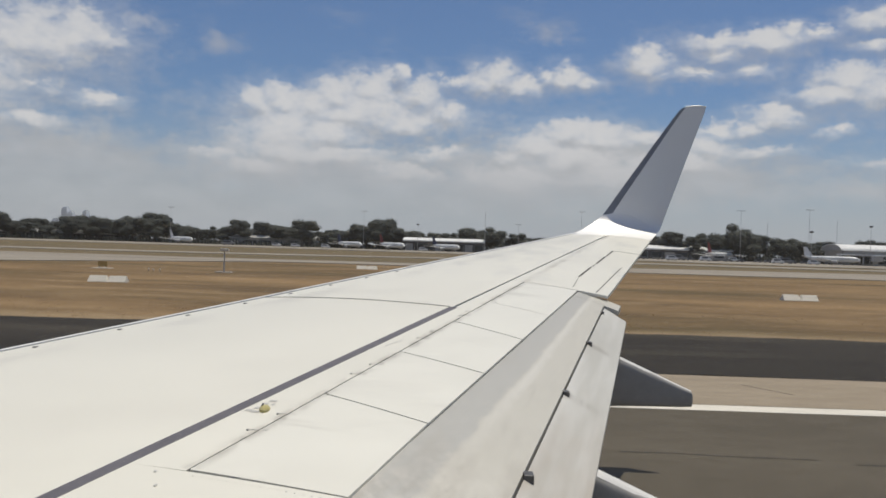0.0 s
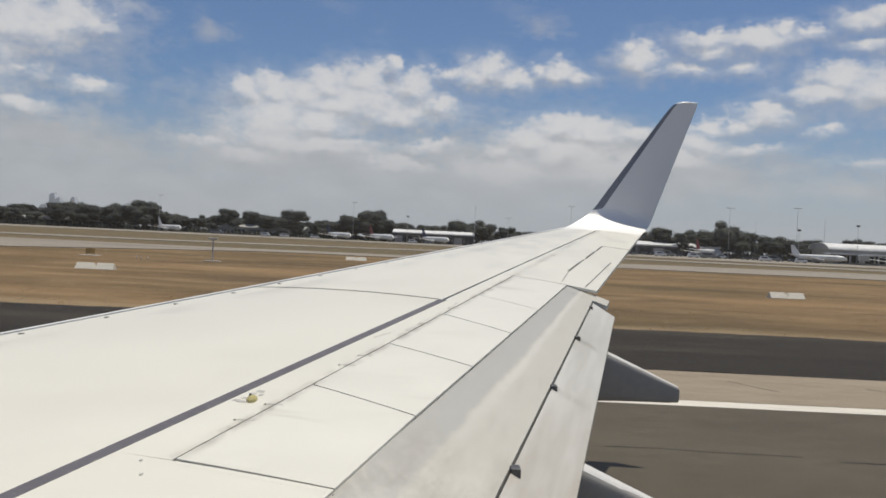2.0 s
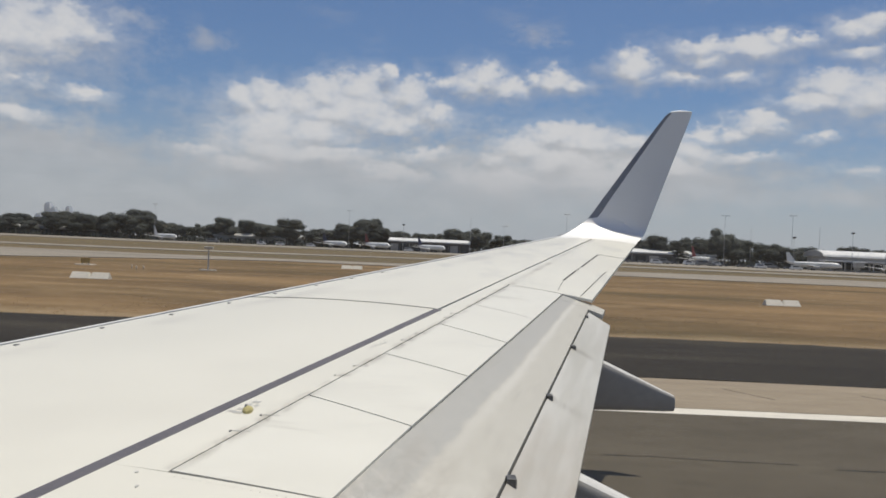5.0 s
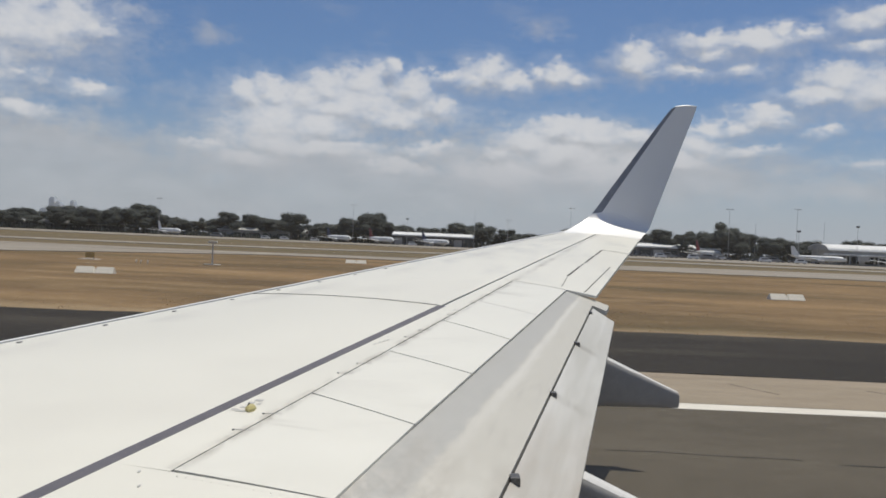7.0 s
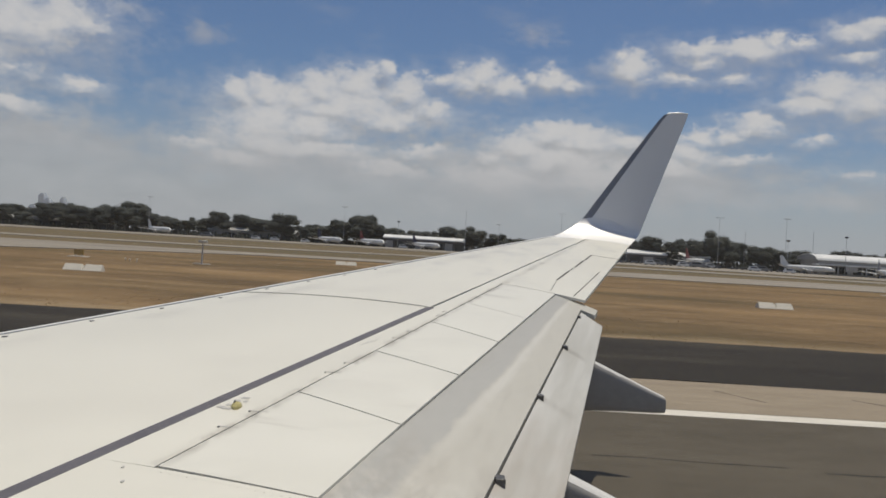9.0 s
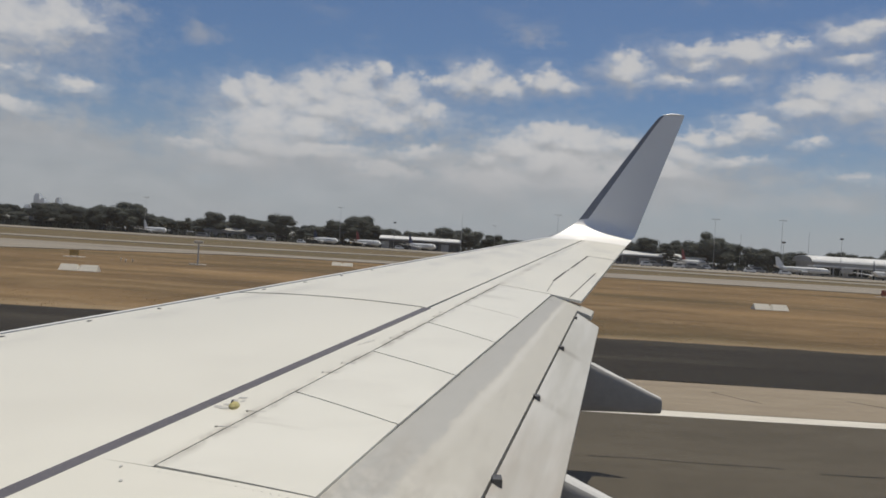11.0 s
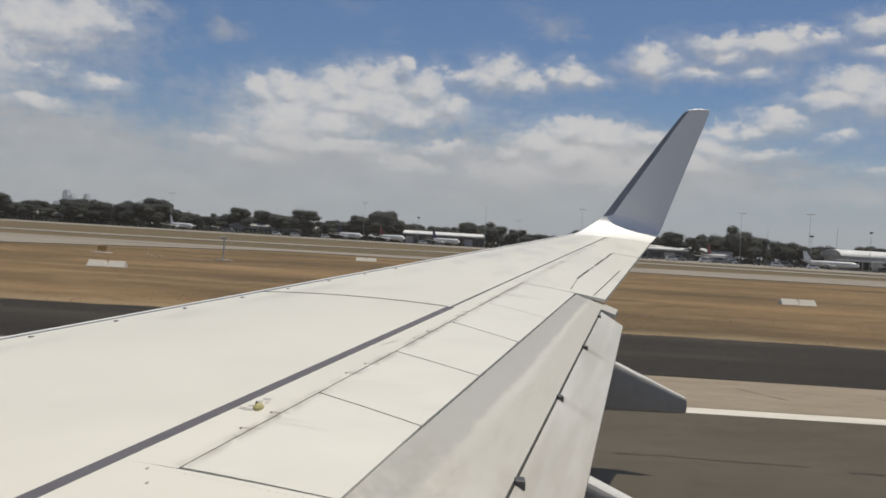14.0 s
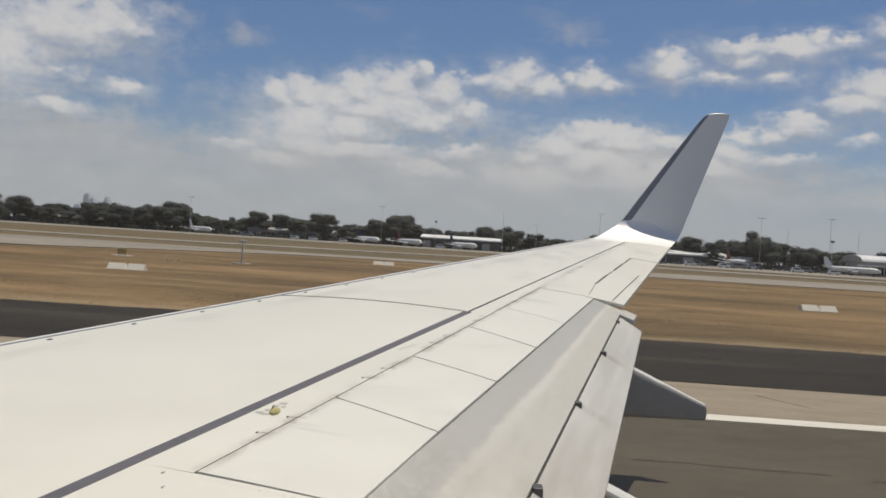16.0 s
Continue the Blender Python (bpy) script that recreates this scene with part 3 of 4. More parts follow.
def flap_z(x, y):
    a = flap_nose(y)
    return top_z(a, y) - 0.014 - 0.249 * (x - a) - 0.02 * (x - a) ** 2


def aft_z(x, y):
    a = gap(y)
    return flap_z(a, y) - 0.01 - 0.53 * (x - a)


def panel(corners, height, thick, nu=10, nv=6, lift=0.0):
    """A curved panel over four plan corners (inboard front, outboard front, outboard back, inboard back)."""
    a, b, c, d = [Vector(p) for p in corners]
    bm = bmesh.new()
    top, low = [], []
    for j in range(nv + 1):
        v = j / nv
        rt, rl = [], []
        for i in range(nu + 1):
            u = i / nu
            p = (a.lerp(b, u)).lerp(d.lerp(c, u), v)
            z = height(p.x, p.y) + lift
            rt.append(bm.verts.new((p.x, p.y, z)))
            rl.append(bm.verts.new((p.x, p.y, z - thick)))
        top.append(rt), low.append(rl)
    for j in range(nv):
        for i in range(nu):
            bm.faces.new((top[j][i], top[j][i + 1], top[j + 1][i + 1], top[j + 1][i]))
            bm.faces.new((low[j][i], low[j + 1][i], low[j + 1][i + 1], low[j][i + 1]))
    for i in range(nu):
        bm.faces.new((top[0][i], low[0][i], low[0][i + 1], top[0][i + 1]))
        bm.faces.new((top[nv][i], top[nv][i + 1], low[nv][i + 1], low[nv][i]))
    for j in range(nv):
        bm.faces.new((top[j][0], top[j + 1][0], low[j + 1][0], low[j][0]))
        bm.faces.new((top[j][nu], low[j][nu], low[j + 1][nu], top[j + 1][nu]))
    return bm


def shade_top(ob):
    """Smooth shading with sharp rims."""
    me = ob.data
    me.polygons.foreach_set("use_smooth", [True] * len(me.polygons))
    b = bmesh.new()
    b.from_mesh(me)
    for e in b.edges:
        e.smooth = len(e.link_faces) == 2 and e.calc_face_angle(0) < radians(35)
    b.to_mesh(me)
    b.free()
    return ob


airliner = empty("airliner", Matrix.Identity(4), "white airliner on the runway with flaps partly lowered", "airplane")

# inner wing body under the skins
rings = []
for i in range(31):
    y = 0.1 + 15.0 * i / 30
    c = te(y) - le(y)
    pts = []
    for s in (0.02, 0.2, 0.4, 0.6, 0.8, 0.92):
        x = le(y) + s * c
        pts.append((x, y, top_z(x, y) - 0.05))
    for s, d in ((0.9, 0.14), (0.6, 0.12), (0.35, 0.125), (0.12, 0.11), (0.03, 0.065)):
        x = le(y) + s * c
        pts.append((x, y, top_z(x, y) - 0.05 - d * c * (1.0 if s < 0.7 else 0.35)))
    rings.append(pts)
wing = part("wing", loft(rings), BAY, airliner, "long swept white wing with grey flaps")

Y0, Y1, YT = 0.14, 8.1, 14.75
SW = 0.038


def skin(name, corners, height, mat, thick=0.03, nu=24, nv=8, lift=0.0, label=""):
    return shade_top(part(name, panel(corners, height, thick, nu, nv, lift), mat, wing, label))


# upper skins: inboard and outboard of the chordwise joint
skin("upper_skin", [(le(Y0) + 0.096, Y0), (le(8.20) + 0.096, 8.205), (bar(7.975) - SW, 7.975), (bar(Y0) - SW, Y0)], top_z, WHITE_SKIN)
skin("upper_skin", [(le(8.218) + 0.096, 8.217), (le(YT) + 0.096, YT), (bar(YT) - 0.012, YT), (bar(7.987) - 0.012, 7.987)], top_z, WHITE_SKIN)
# grey sealant strip and the thin seam beyond it
skin("sealant_strip", [(bar(Y0) - SW, Y0), (bar(7.98) - SW, 7.98), (bar(7.98) + SW, 7.98), (bar(Y0) + SW, Y0)], top_z, SEALANT, 0.03, 20, 1, 0.001, "grey sealant strip")
# fixed strip before the spoilers, then the panels in front of the aileron
skin("rear_skin", [(bar(3.985) + SW, 3.985), (bar(9.64) + 0.012, 9.64), (hinge(9.60) - 0.007, 9.61), (hinge(3.968) - 0.006, 3.968)], top_z, WHITE_SKIN)
skin("rear_skin", [(bar(9.648) + 0.012, 9.648), (bar(YT) + 0.012, YT), (te(YT) - 0.001, YT), (te(9.40), 9.40)], top_z, WHITE_SKIN)
skin("root_skin", [(bar(Y0) + SW, Y0), (bar(3.985) + SW, 3.985), (sp_te(3.897), 3.897), (sp_te(Y0), Y0)], top_z, WHITE_SKIN)

# spoilers, divided as on the wing
CUTS = [(3.975, 3.900), (5.223, 4.942), (6.311, 6.030), (7.414, 7.078), (9.605, 9.452)]
for (fa, ra), (fb, rb) in zip(CUTS, CUTS[1:]):
    g = 0.004 + 0.0006 * fa
    skin("spoiler", [(hinge(fa + g) + 0.004, fa + g), (hinge(fb - g) + 0.004, fb - g), (sp_te(rb - g), rb - g), (sp_te(ra + g), ra + g)],
         top_z, SPOILER_SKIN, 0.018, 10, 6, 0.002, "white spoiler panel")
# faint seam in the outer spoiler
skin("panel_seam", [(hinge(8.349) + 0.01, 8.349), (hinge(8.355) + 0.01, 8.355), (sp_te(8.079) - 0.01, 8.079), (sp_te(8.073) - 0.01, 8.073)], top_z, MARK_INK, 0.002, 1, 6, 0.0035)

# aileron gap, tab line and outer cut
def dark_slot(pa, pb, w, n=1, fill=1.0, name="slot", mat=BAY):
    pa, pb = Vector(pa), Vector(pb)
    out = (pb - pa).normalized().orthogonal() * (w / 2)
    for i in range(n):
        a, b = pa.lerp(pb, i / n), pa.lerp(pb, (i + fill) / n)
        skin(name, [tuple(a - out), tuple(b - out), tuple(b + out), tuple(a + out)], top_z, mat, 0.002, 4, 1, 0.0035)


dark_slot((le(8.211) + 0.10, 8.211), (bar(7.981) - SW, 7.981), 0.016, 6, name="chordwise_joint")
dark_slot((1.52, 10.30), (1.80, 11.12), 0.022)
dark_slot((1.83, 11.2), (1.87, 11.31), 0.02)
dark_slot((1.92, 11.45), (2.16, 12.15), 0.023)
dark_slot((2.19, 12.22), (2.385, 12.80), 0.021)
dark_slot((1.603, 9.5), (2.249, 11.4), 0.010)
dark_slot((1.36, 9.62), (1.50, 10.2), 0.006)
dark_slot((2.387, 12.81), (2.80, 12.83), 0.010)

# rounded leading edge
rings = []
for i in range(41):
    y = Y0 + (15.02 - Y0) * i / 40
    c = te(y) - le(y)
    r = 0.02 + 0.012 * c
    ring = []
    x1 = le(y) + 0.070
    zt = top_z(x1, y) + 0.006
    ring.append((x1, y, zt))
    for k in range(9):
        a = math.pi * (0.5 + k / 8)
        ring.append((le(y) + 0.03 + 0.03 * math.cos(a), y, zt - r + r * math.sin(a)))
    ring.append((x1 + 0.10, y, zt - 2 * r - 0.02))
    ring.append((x1, y, zt - 0.03))
    rings.append(ring)
shade_top(part("leading_edge", loft(rings), EDGE_METAL, wing, "pale rounded leading edge"))

# main flap and aft flap, drooped, with blunt noses
def flap_body(name, front, back, height, ya, yb, skew_a, skew_b, mat, label, thick):
    return skin(name, [(front(ya), ya), (front(yb), yb), (back(yb + skew_b), yb + skew_b), (back(ya + skew_a), ya + skew_a)], height, mat, thick, 20, 8, 0.0, label)


flap_body("flap", lambda y: flap_nose(y) + 0.005, lambda y: gap(y) - 0.010, flap_z, 0.2, 9.25, 0.0, -0.085, FLAP_SKIN, "weathered grey flap", 0.05)
skin("flap_end", [(sp_te(9.255) + 0.007, 9.255), (sp_te(9.56) + 0.007, 9.56), (1.856, 9.386), (1.782, 9.125)], flap_z, FLAP_SKIN, 0.05, 4, 6)
flap_body("aft_flap", lambda y: gap(y) + 0.004, aft_te, aft_z, 0.2, 9.10, 0.0, -0.04, AFT_SKIN, "pale worn aft flap", 0.03)
skin("flap_rib", [(gap(0.2) - 0.05, 0.2), (gap(9.1) - 0.05, 9.1), (gap(9.1) + 0.06, 9.1), (gap(0.2) + 0.06, 0.2)], lambda x, y: flap_z(x, y) - 0.055, BAY, 0.02, 16, 1)

for y in (4.71, 6.19, 7.62, 8.86):
    x = gap(y)
    k = 1.3 if y < 5 else 1.0 if y < 8 else 0.6
    z = flap_z(x, y)
    bm = box((x - 0.010, y - 0.040 * k, z - 0.07), (x + 0.036 * k, y + 0.035 * k, z + 0.004), 0.006)
    add_box(bm, (x - 0.014, y - 0.012 * k, z - 0.02), (x + 0.02, y + 0.012 * k, z + 0.006), 0.003)
    part("flap_bracket", bm, BRACKET, wing, "dark metal flap bracket")


# flap track fairings
def fairing(dx, dy, dz):
    rings = []
    for x, zt, zb, w in ((-0.2, 2.93, 2.62, 0.06), (0.2, 2.95, 2.42, 0.13), (0.7, 2.955, 2.33, 0.15), (1.2, 2.905, 2.315, 0.15), (1.55, 2.80, 2.34, 0.14), (1.9, 2.645, 2.345, 0.11), (2.16, 2.53, 2.345, 0.085), (2.25, 2.492, 2.352, 0.08), (2.258, 2.47, 2.375, 0.07)):
        cz, h = (zt + zb) / 2, (zt - zb) / 2
        ring = []
        for k in range(20):
            a = 2 * math.pi * k / 20
            ca, sa = math.cos(a), math.sin(a)
            ring.append((x + dx, 7.97 + dy + w * math.copysign(abs(ca) ** 0.38, ca), cz + dz + h * math.copysign(abs(sa) ** 0.38, sa)))
        rings.append(ring)
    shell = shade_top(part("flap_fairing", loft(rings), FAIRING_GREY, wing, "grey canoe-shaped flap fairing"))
    # added pale strip whose colour stands for sun on the rounded top
    sunlit_top = []
    for ring in rings:
        top = max(p[2] for p in ring)
        w = 0.40 * (max(p[1] for p in ring) - min(p[1] for p in ring))
        x0, y0 = ring[0][0], 7.97 + dy
        sunlit_top.append([(x0, y0 - w, top - 0.012), (x0, y0 - w * 0.6, top + 0.006), (x0, y0 + w * 0.6, top + 0.006), (x0, y0 + w, top - 0.012)])
    part("fairing_spine", loft(sunlit_top), FAIRING_SUNLIT, shell, "pale strip toned as the sunlit top of the fairing")


fairing(0, 0, 0)
fairing(-0.64, -2.62, -0.40)

# winglet: a blended tip that sweeps up
LEAD = [(1.83, 14.6, 4.016), (2.11, 15.05, 4.084), (2.377, 15.4, 4.203), (2.696, 15.68, 4.428), (3.012, 15.745, 4.871), (3.6, 15.86, 5.711), (4.107, 15.96, 6.415), (4.243, 15.98, 6.522)]
TRAIL = [(3.357, 14.6, 3.965), (3.51, 15.05, 4.037), (3.664, 15.43, 4.127), (3.793, 15.7, 4.245), (3.94, 15.75, 4.649), (4.247, 15.86, 5.47), (4.584, 15.98, 6.358), (4.642, 16.0, 6.552)]


def spline(points, t):
    i = min(int(t), len(points) - 2)
    p = [Vector(points[max(0, min(len(points) - 1, i + k))]) for k in (-1, 0, 1, 2)]
    f = t - i
    return 0.5 * ((2 * p[1]) + (p[2] - p[0]) * f + (2 * p[0] - 5 * p[1] + 4 * p[2] - p[3]) * f ** 2 + (3 * p[1] - p[0] - 3 * p[2] + p[3]) * f ** 3)


def shade_edge(s):
    """Where the sunlit tip finish gives way to the shaded one: a line that falls towards the trailing edge."""
    return 3.05 + 1.5 * s - 1.95 * s * s


def winglet_rings(ta, tb, steps, s0, s1):
    rings = []
    for i in range(steps + 1):
        ins, outs = [], []
        for k in range(9):
            s = s0 + (s1 - s0) * k / 8
            t = ta(s) + (tb(s) - ta(s)) * i / steps
            a, b = spline(LEAD, t), spline(TRAIL, t)
            up = (spline(LEAD, min(7, t + 0.05)) - spline(LEAD, max(0, t - 0.05)) + spline(TRAIL, min(7, t + 0.05)) - spline(TRAIL, max(0, t - 0.05)))
            out = (b - a).cross(up).normalized()
            if out.y < 0 and t > 2.5 or out.z > 0 and t <= 2.5:
                out = -out
            c = (b - a).length
            thick = 0.085 * c * (1 if t < 6.5 else 1 - 0.6 * (t - 6.5) / 0.5)
            h = thick * (2.6 * math.sqrt(max(s, 0)) * (1 - s) * 0.55 + 0.006)
            p = a.lerp(b, s)
            ins.append(tuple(p - out * h * 0.25))
            outs.append(tuple(p + out * h))
        rings.append(ins + outs[::-1])
    return rings


shade_top(part("wing_tip", loft(winglet_rings(const(0.1), shade_edge, 22, 0.0, 1.0)), TIP_SUNLIT, wing, "glossy white blended wing tip"))
shade_top(part("winglet", loft(winglet_rings(shade_edge, const(6.93), 26, 0.13, 1.0)), WINGLET_SHADED, wing, "tall winglet in a shaded finish"))
shade_top(part("winglet_edge", loft(winglet_rings(shade_edge, const(6.93), 26, 0.0, 0.127)), WINGLET_EDGE, wing, "dark winglet leading edge"))
# rounded cap along the winglet's upper end
rings = []
for i in range(13):
    u = i / 12
    p = spline(LEAD, 6.93).lerp(spline(TRAIL, 6.93), u) + Vector((0, 0.006, 0.004 + 0.012 * math.sin(math.pi * u)))
    r = 0.008 + 0.010 * math.sin(math.pi * min(1, u + 0.06))
    rings.append(ring_yz(p.x, p.y, p.z, r, r, 10))
shade_top(part("winglet_cap", loft(rings), TIP_SUNLIT, wing, "pale rounded winglet cap"))


# small fittings on the wing
def disc(x, y, rx, ry, h, mat, name, label=""):
    bm = bmesh.new()
    z = top_z(x, y)
    add_loft(bm, [ring_xy(z - 0.005, x, y, rx, ry, 12), ring_xy(z + h * 0.7, x, y, rx, ry, 12), ring_xy(z + h, x, y, rx * 0.7, ry * 0.7, 12)])
    part(name, bm, mat, wing, label)


for y in (4.75, 5.40, 6.02, 6.64, 7.24, 7.83, 8.40, 8.95, 9.5, 10.02):
    disc(le(y) + 0.185 + 0.02 * (y < 8), y + 0.03, 0.019, 0.029, 0.004, FASTENER, "fastener")
for x, y in ((-1.08, 4.534), (-0.976, 4.809), (-0.665, 5.671), (-0.564, 5.927), (-0.27, 6.749), (-0.167, 7.005), (0.07, 7.66), (0.13, 7.86)):
    disc(x, y, 0.008, 0.013, 0.003, BRACKET, "fastener")
    dark_slot((x + 0.012, y + 0.002), (hinge(y) + 0.05, y + 0.016), 0.005, name="hinge_slot", mat=MARK_INK)
for i in range(19):
    u = (i + 0.4) / 19
    y = 3.925 - 0.075 * u
    disc(hinge(3.93) + 0.04 + u * (sp_te(3.86) - hinge(3.93)), y, 0.0035, 0.0055, 0.0015, MARK_INK, "rivet")
disc(-1.364, 3.928, 0.008, 0.016, 0.003, MARK_INK, "rivet")
disc(-1.313, 3.79, 0.008, 0.018, 0.003, MARK_INK, "rivet")

# yellow lifting eye with a faded stencil beside it
x, y = -1.061, 4.854
z = top_z(x, y)
bm = loft([ring_xy(z - 0.01, x, y, 0.030, 0.055, 20), ring_xy(z + 0.008, x, y, 0.030, 0.055, 20), ring_xy(z + 0.020, x, y, 0.022, 0.042, 20), ring_xy(z + 0.026, x, y, 0.010, 0.020, 20)])
eye_fit = part("lifting_eye", bm, YELLOW, wing, "yellow domed lifting eye")
bm = bmesh.new()
rings = []
for i in range(13):
    a = math.pi * i / 12
    c = Vector((x - 0.012, y - 0.022 * math.cos(a), z + 0.010 + 0.024 * math.sin(a)))
    d = Vector((0, math.sin(a), math.cos(a)))
    rings.append([tuple(c + (Vector((1, 0, 0)) * math.cos(b) + d.cross(Vector((1, 0, 0))) * math.sin(b)) * 0.0045) for b in [2 * math.pi * k / 8 for k in range(8)]])
part("ring", add_loft(bm, rings), BRACKET, eye_fit, "dark metal ring")
for xa, ya, w in ((-1.165, 4.80, 0.035), (-1.125, 4.85, 0.045), (-1.135, 4.79, 0.05), (-1.095, 4.93, 0.03), (-1.070, 4.985, 0.045), (-1.045, 4.93, 0.02)):
    skin("stencil_mark", [(xa, ya), (xa + 0.008, ya + 0.03), (xa + w + 0.008, ya + 0.034), (xa + w, ya + 0.004)], top_z, MARK_INK, 0.001, 1, 1, 0.0025)
for i in range(4):
    xa = -0.50 + i * 0.030
    skin("stencil_mark", [(xa, 6.42 + i * .05), (xa + 0.01, 6.46 + i * .05), (xa + 0.028, 6.48 + i * .05), (xa + 0.018, 6.44 + i * .05)], top_z, MARK_INK, 0.001, 1, 1, 0.0025)

# static wicks on the tip's trailing edge
for y in (14.35, 14.6, 14.85):
    x, z = te(y), top_z(te(y), y)
    part("static_wick", loft([ring_yz(x - 0.02, y, z - 0.01, 0.007, 0.007, 6), ring_yz(x + 0.14, y, z - 0.012, 0.003, 0.003, 6)]), BRACKET, wing)

# fuselage shell with a window opening round the eye
CY, CZ, RO, RI = -1.72, 3.45, 1.88, 1.78
bm = bmesh.new()
xs = [-11, -8, -5, -2, -0.7, -0.22, 0.22, 0.7, 2, 5, 8, 11]
ang = [math.radians(3.5)] + [math.radians(17.5 + 346.0 * i / 46) for i in range(46)]


def hull(r, i, j):
    return (xs[i], CY + r * math.cos(ang[j]), CZ + r * math.sin(ang[j]))


grid = [[[bm.verts.new(hull(r, i, j)) for j in range(len(ang))] for i in range(len(xs))] for r in (RO, RI)]
for i in range(len(xs) - 1):
    for j in range(len(ang)):
        k = (j + 1) % len(ang)
        quad = [(i, j), (i + 1, j), (i + 1, k), (i, k)]
        if xs[i] == -0.22 and j == 0:
            for (a, b), (c, d) in zip(quad, quad[1:] + quad[:1]):
                bm.faces.new((grid[0][a][b], grid[0][c][d], grid[1][c][d], grid[1][a][b]))
            continue
        for r in (0, 1):
            bm.faces.new([grid[r][a][b] for a, b in quad])
for i in (0, len(xs) - 1):
    bm.faces.new(grid[0][i])
    bm.faces.new(grid[1][i])
shade_top(part("fuselage", bm, HULL_WHITE, airliner, "white fuselage section"))
# acrylic window pane, with a translucent veil added to lift the darks like haze
def pane_material():
    m = bpy.data.materials.new("hazy_acrylic")
    m.use_nodes = True
    n = Nodes(m.node_tree)
    place = n.add("ShaderNodeTexCoord").outputs["Object"]
    smear_haze = n.span(n.noise(place, 5.0, 4.0, 0.55), 0.3, 0.7, 0.022, 0.033)
    clear = n.add("ShaderNodeBsdfTransparent")
    haze_veil = n.add("ShaderNodeBsdfTranslucent", {"Color": (1.0, 0.96, 0.90)})
    both = n.add("ShaderNodeMixShader", {0: smear_haze, 1: clear.outputs[0], 2: haze_veil.outputs[0]})
    n.add("ShaderNodeOutputMaterial", {"Surface": both.outputs[0]})
    return m


mid = RO - 0.03
span = [ang[0] + (ang[1] - ang[0]) * i / 8 for i in range(9)]
bm = bmesh.new()
rows = [[bm.verts.new((x, CY + mid * math.cos(a), CZ + mid * math.sin(a))) for x in (-0.22, -0.11, 0.0, 0.11, 0.22)] for a in span]
for a, b in zip(rows, rows[1:]):
    for i in range(4):
        bm.faces.new((a[i], a[i + 1], b[i + 1], b[i]))
pane = part("window_pane", bm, pane_material(), airliner, "clear acrylic cabin window with an added veil of haze", True)
pane.visible_shadow = False

# main landing gear that carries the wing
for y in (-4.5, 1.1):
    leg = part("landing_gear", loft([ring_xy(0.5, -1.7, y, 0.09, 0.09, 12), ring_xy(2.1, -1.9, y + (0.1 if y > 0 else -0.1), 0.12, 0.12, 12)]), STEEL, airliner, "grey steel landing gear leg")
    for dy in (-0.42, 0.14):
        w = bmesh.new()
        add_loft(w, [ring_xz(y + dy, -1.7, 0.62, 0.48, 0.48, 24), ring_xz(y + dy + 0.04, -1.7, 0.62, 0.56, 0.56, 24), ring_xz(y + dy + 0.24, -1.7, 0.62, 0.56, 0.56, 24), ring_xz(y + dy + 0.28, -1.7, 0.62, 0.48, 0.48, 24)])
        part("tyre", w, RUBBER, leg, "black rubber tyre")


# ---- airfield furniture ----
def taxi_sign(x, y, w, h, turn, face, label):
    m = pose(x, y, 0, 0, 0, turn)
    ob = empty("taxiway_sign", m, label, "sign")
    part("base", box((-w * 0.9, -0.7, -0.05), (w * 0.9, 0.7, 0.07), 0.02), SLAB, ob, "pale concrete base slab")
    part("panel", box((-w / 2, -0.12, 0.22), (w / 2, 0.12, 0.22 + h), 0.03), face, ob)
    for s in (-0.35, 0.35):
        part("leg", box((s * w - 0.04, -0.05, 0.05), (s * w + 0.04, 0.05, 0.26)), STEEL, ob)
    return ob


taxi_sign(76.0, 140.0, 1.7, 0.95, 6, SIGN_RED, "dark red-brown taxiway sign on a pale slab in dry grass")
taxi_sign(-41.0, 99.0, 1.1, 0.6, -4, SIGN_OCHRE, "ochre-backed taxiway sign beside the pale taxiway")
taxi_sign(86.0, 148.0, 2.6, 1.0, 3, SIGN_OCHRE, "ochre-backed taxiway sign at the edge of the taxiway")


def gable_marker(x, y, turn):
    """A white A-frame strip marker in two halves that butt with a small notch at the ridge."""
    ob = empty("gable_marker", pose(x, y, 0, 0, 0, turn), "white A-frame strip marker lying in the dry grass", "marker", "strip markers")
    for x0, x1 in ((-1.55, -0.02), (0.02, 1.55)):
        rows = []
        for px in (x0, x0 + 0.14, x1 - 0.14, x1):
            h = 0.36 if abs(px) < 0.1 else 0.52
            rows.append([(px * 0.97, 0.03, h), (px * 0.97, -0.03, h), (px, -0.5, 0.03), (px, -0.5, -0.04), (px, 0.5, -0.04), (px, 0.5, 0.03)])
        part("panel", loft(rows), LINE_WHITE, ob)
    return ob


gable_marker(30.4, 75.0, 3)
gable_marker(-28.5, 70.0, 2)
gable_marker(-13.0, 128.0, 0)


def edge_light(x, y):
    ob = empty("runway_light", pose(x, y, 0.0), "small white elevated light on a stub post", "light fixture", "airfield lights")
    part("post", loft([ring_xy(-0.02, 0, 0, 0.03, 0.03, 8), ring_xy(0.25, 0, 0, 0.03, 0.03, 8)]), STEEL, ob)
    part("head", loft([ring_xy(0.25, 0, 0, 0.09, 0.09, 10), ring_xy(0.34, 0, 0, 0.08, 0.08, 10), ring_xy(0.40, 0, 0, 0.03, 0.03, 10)]), LINE_WHITE, ob, "white glass head")


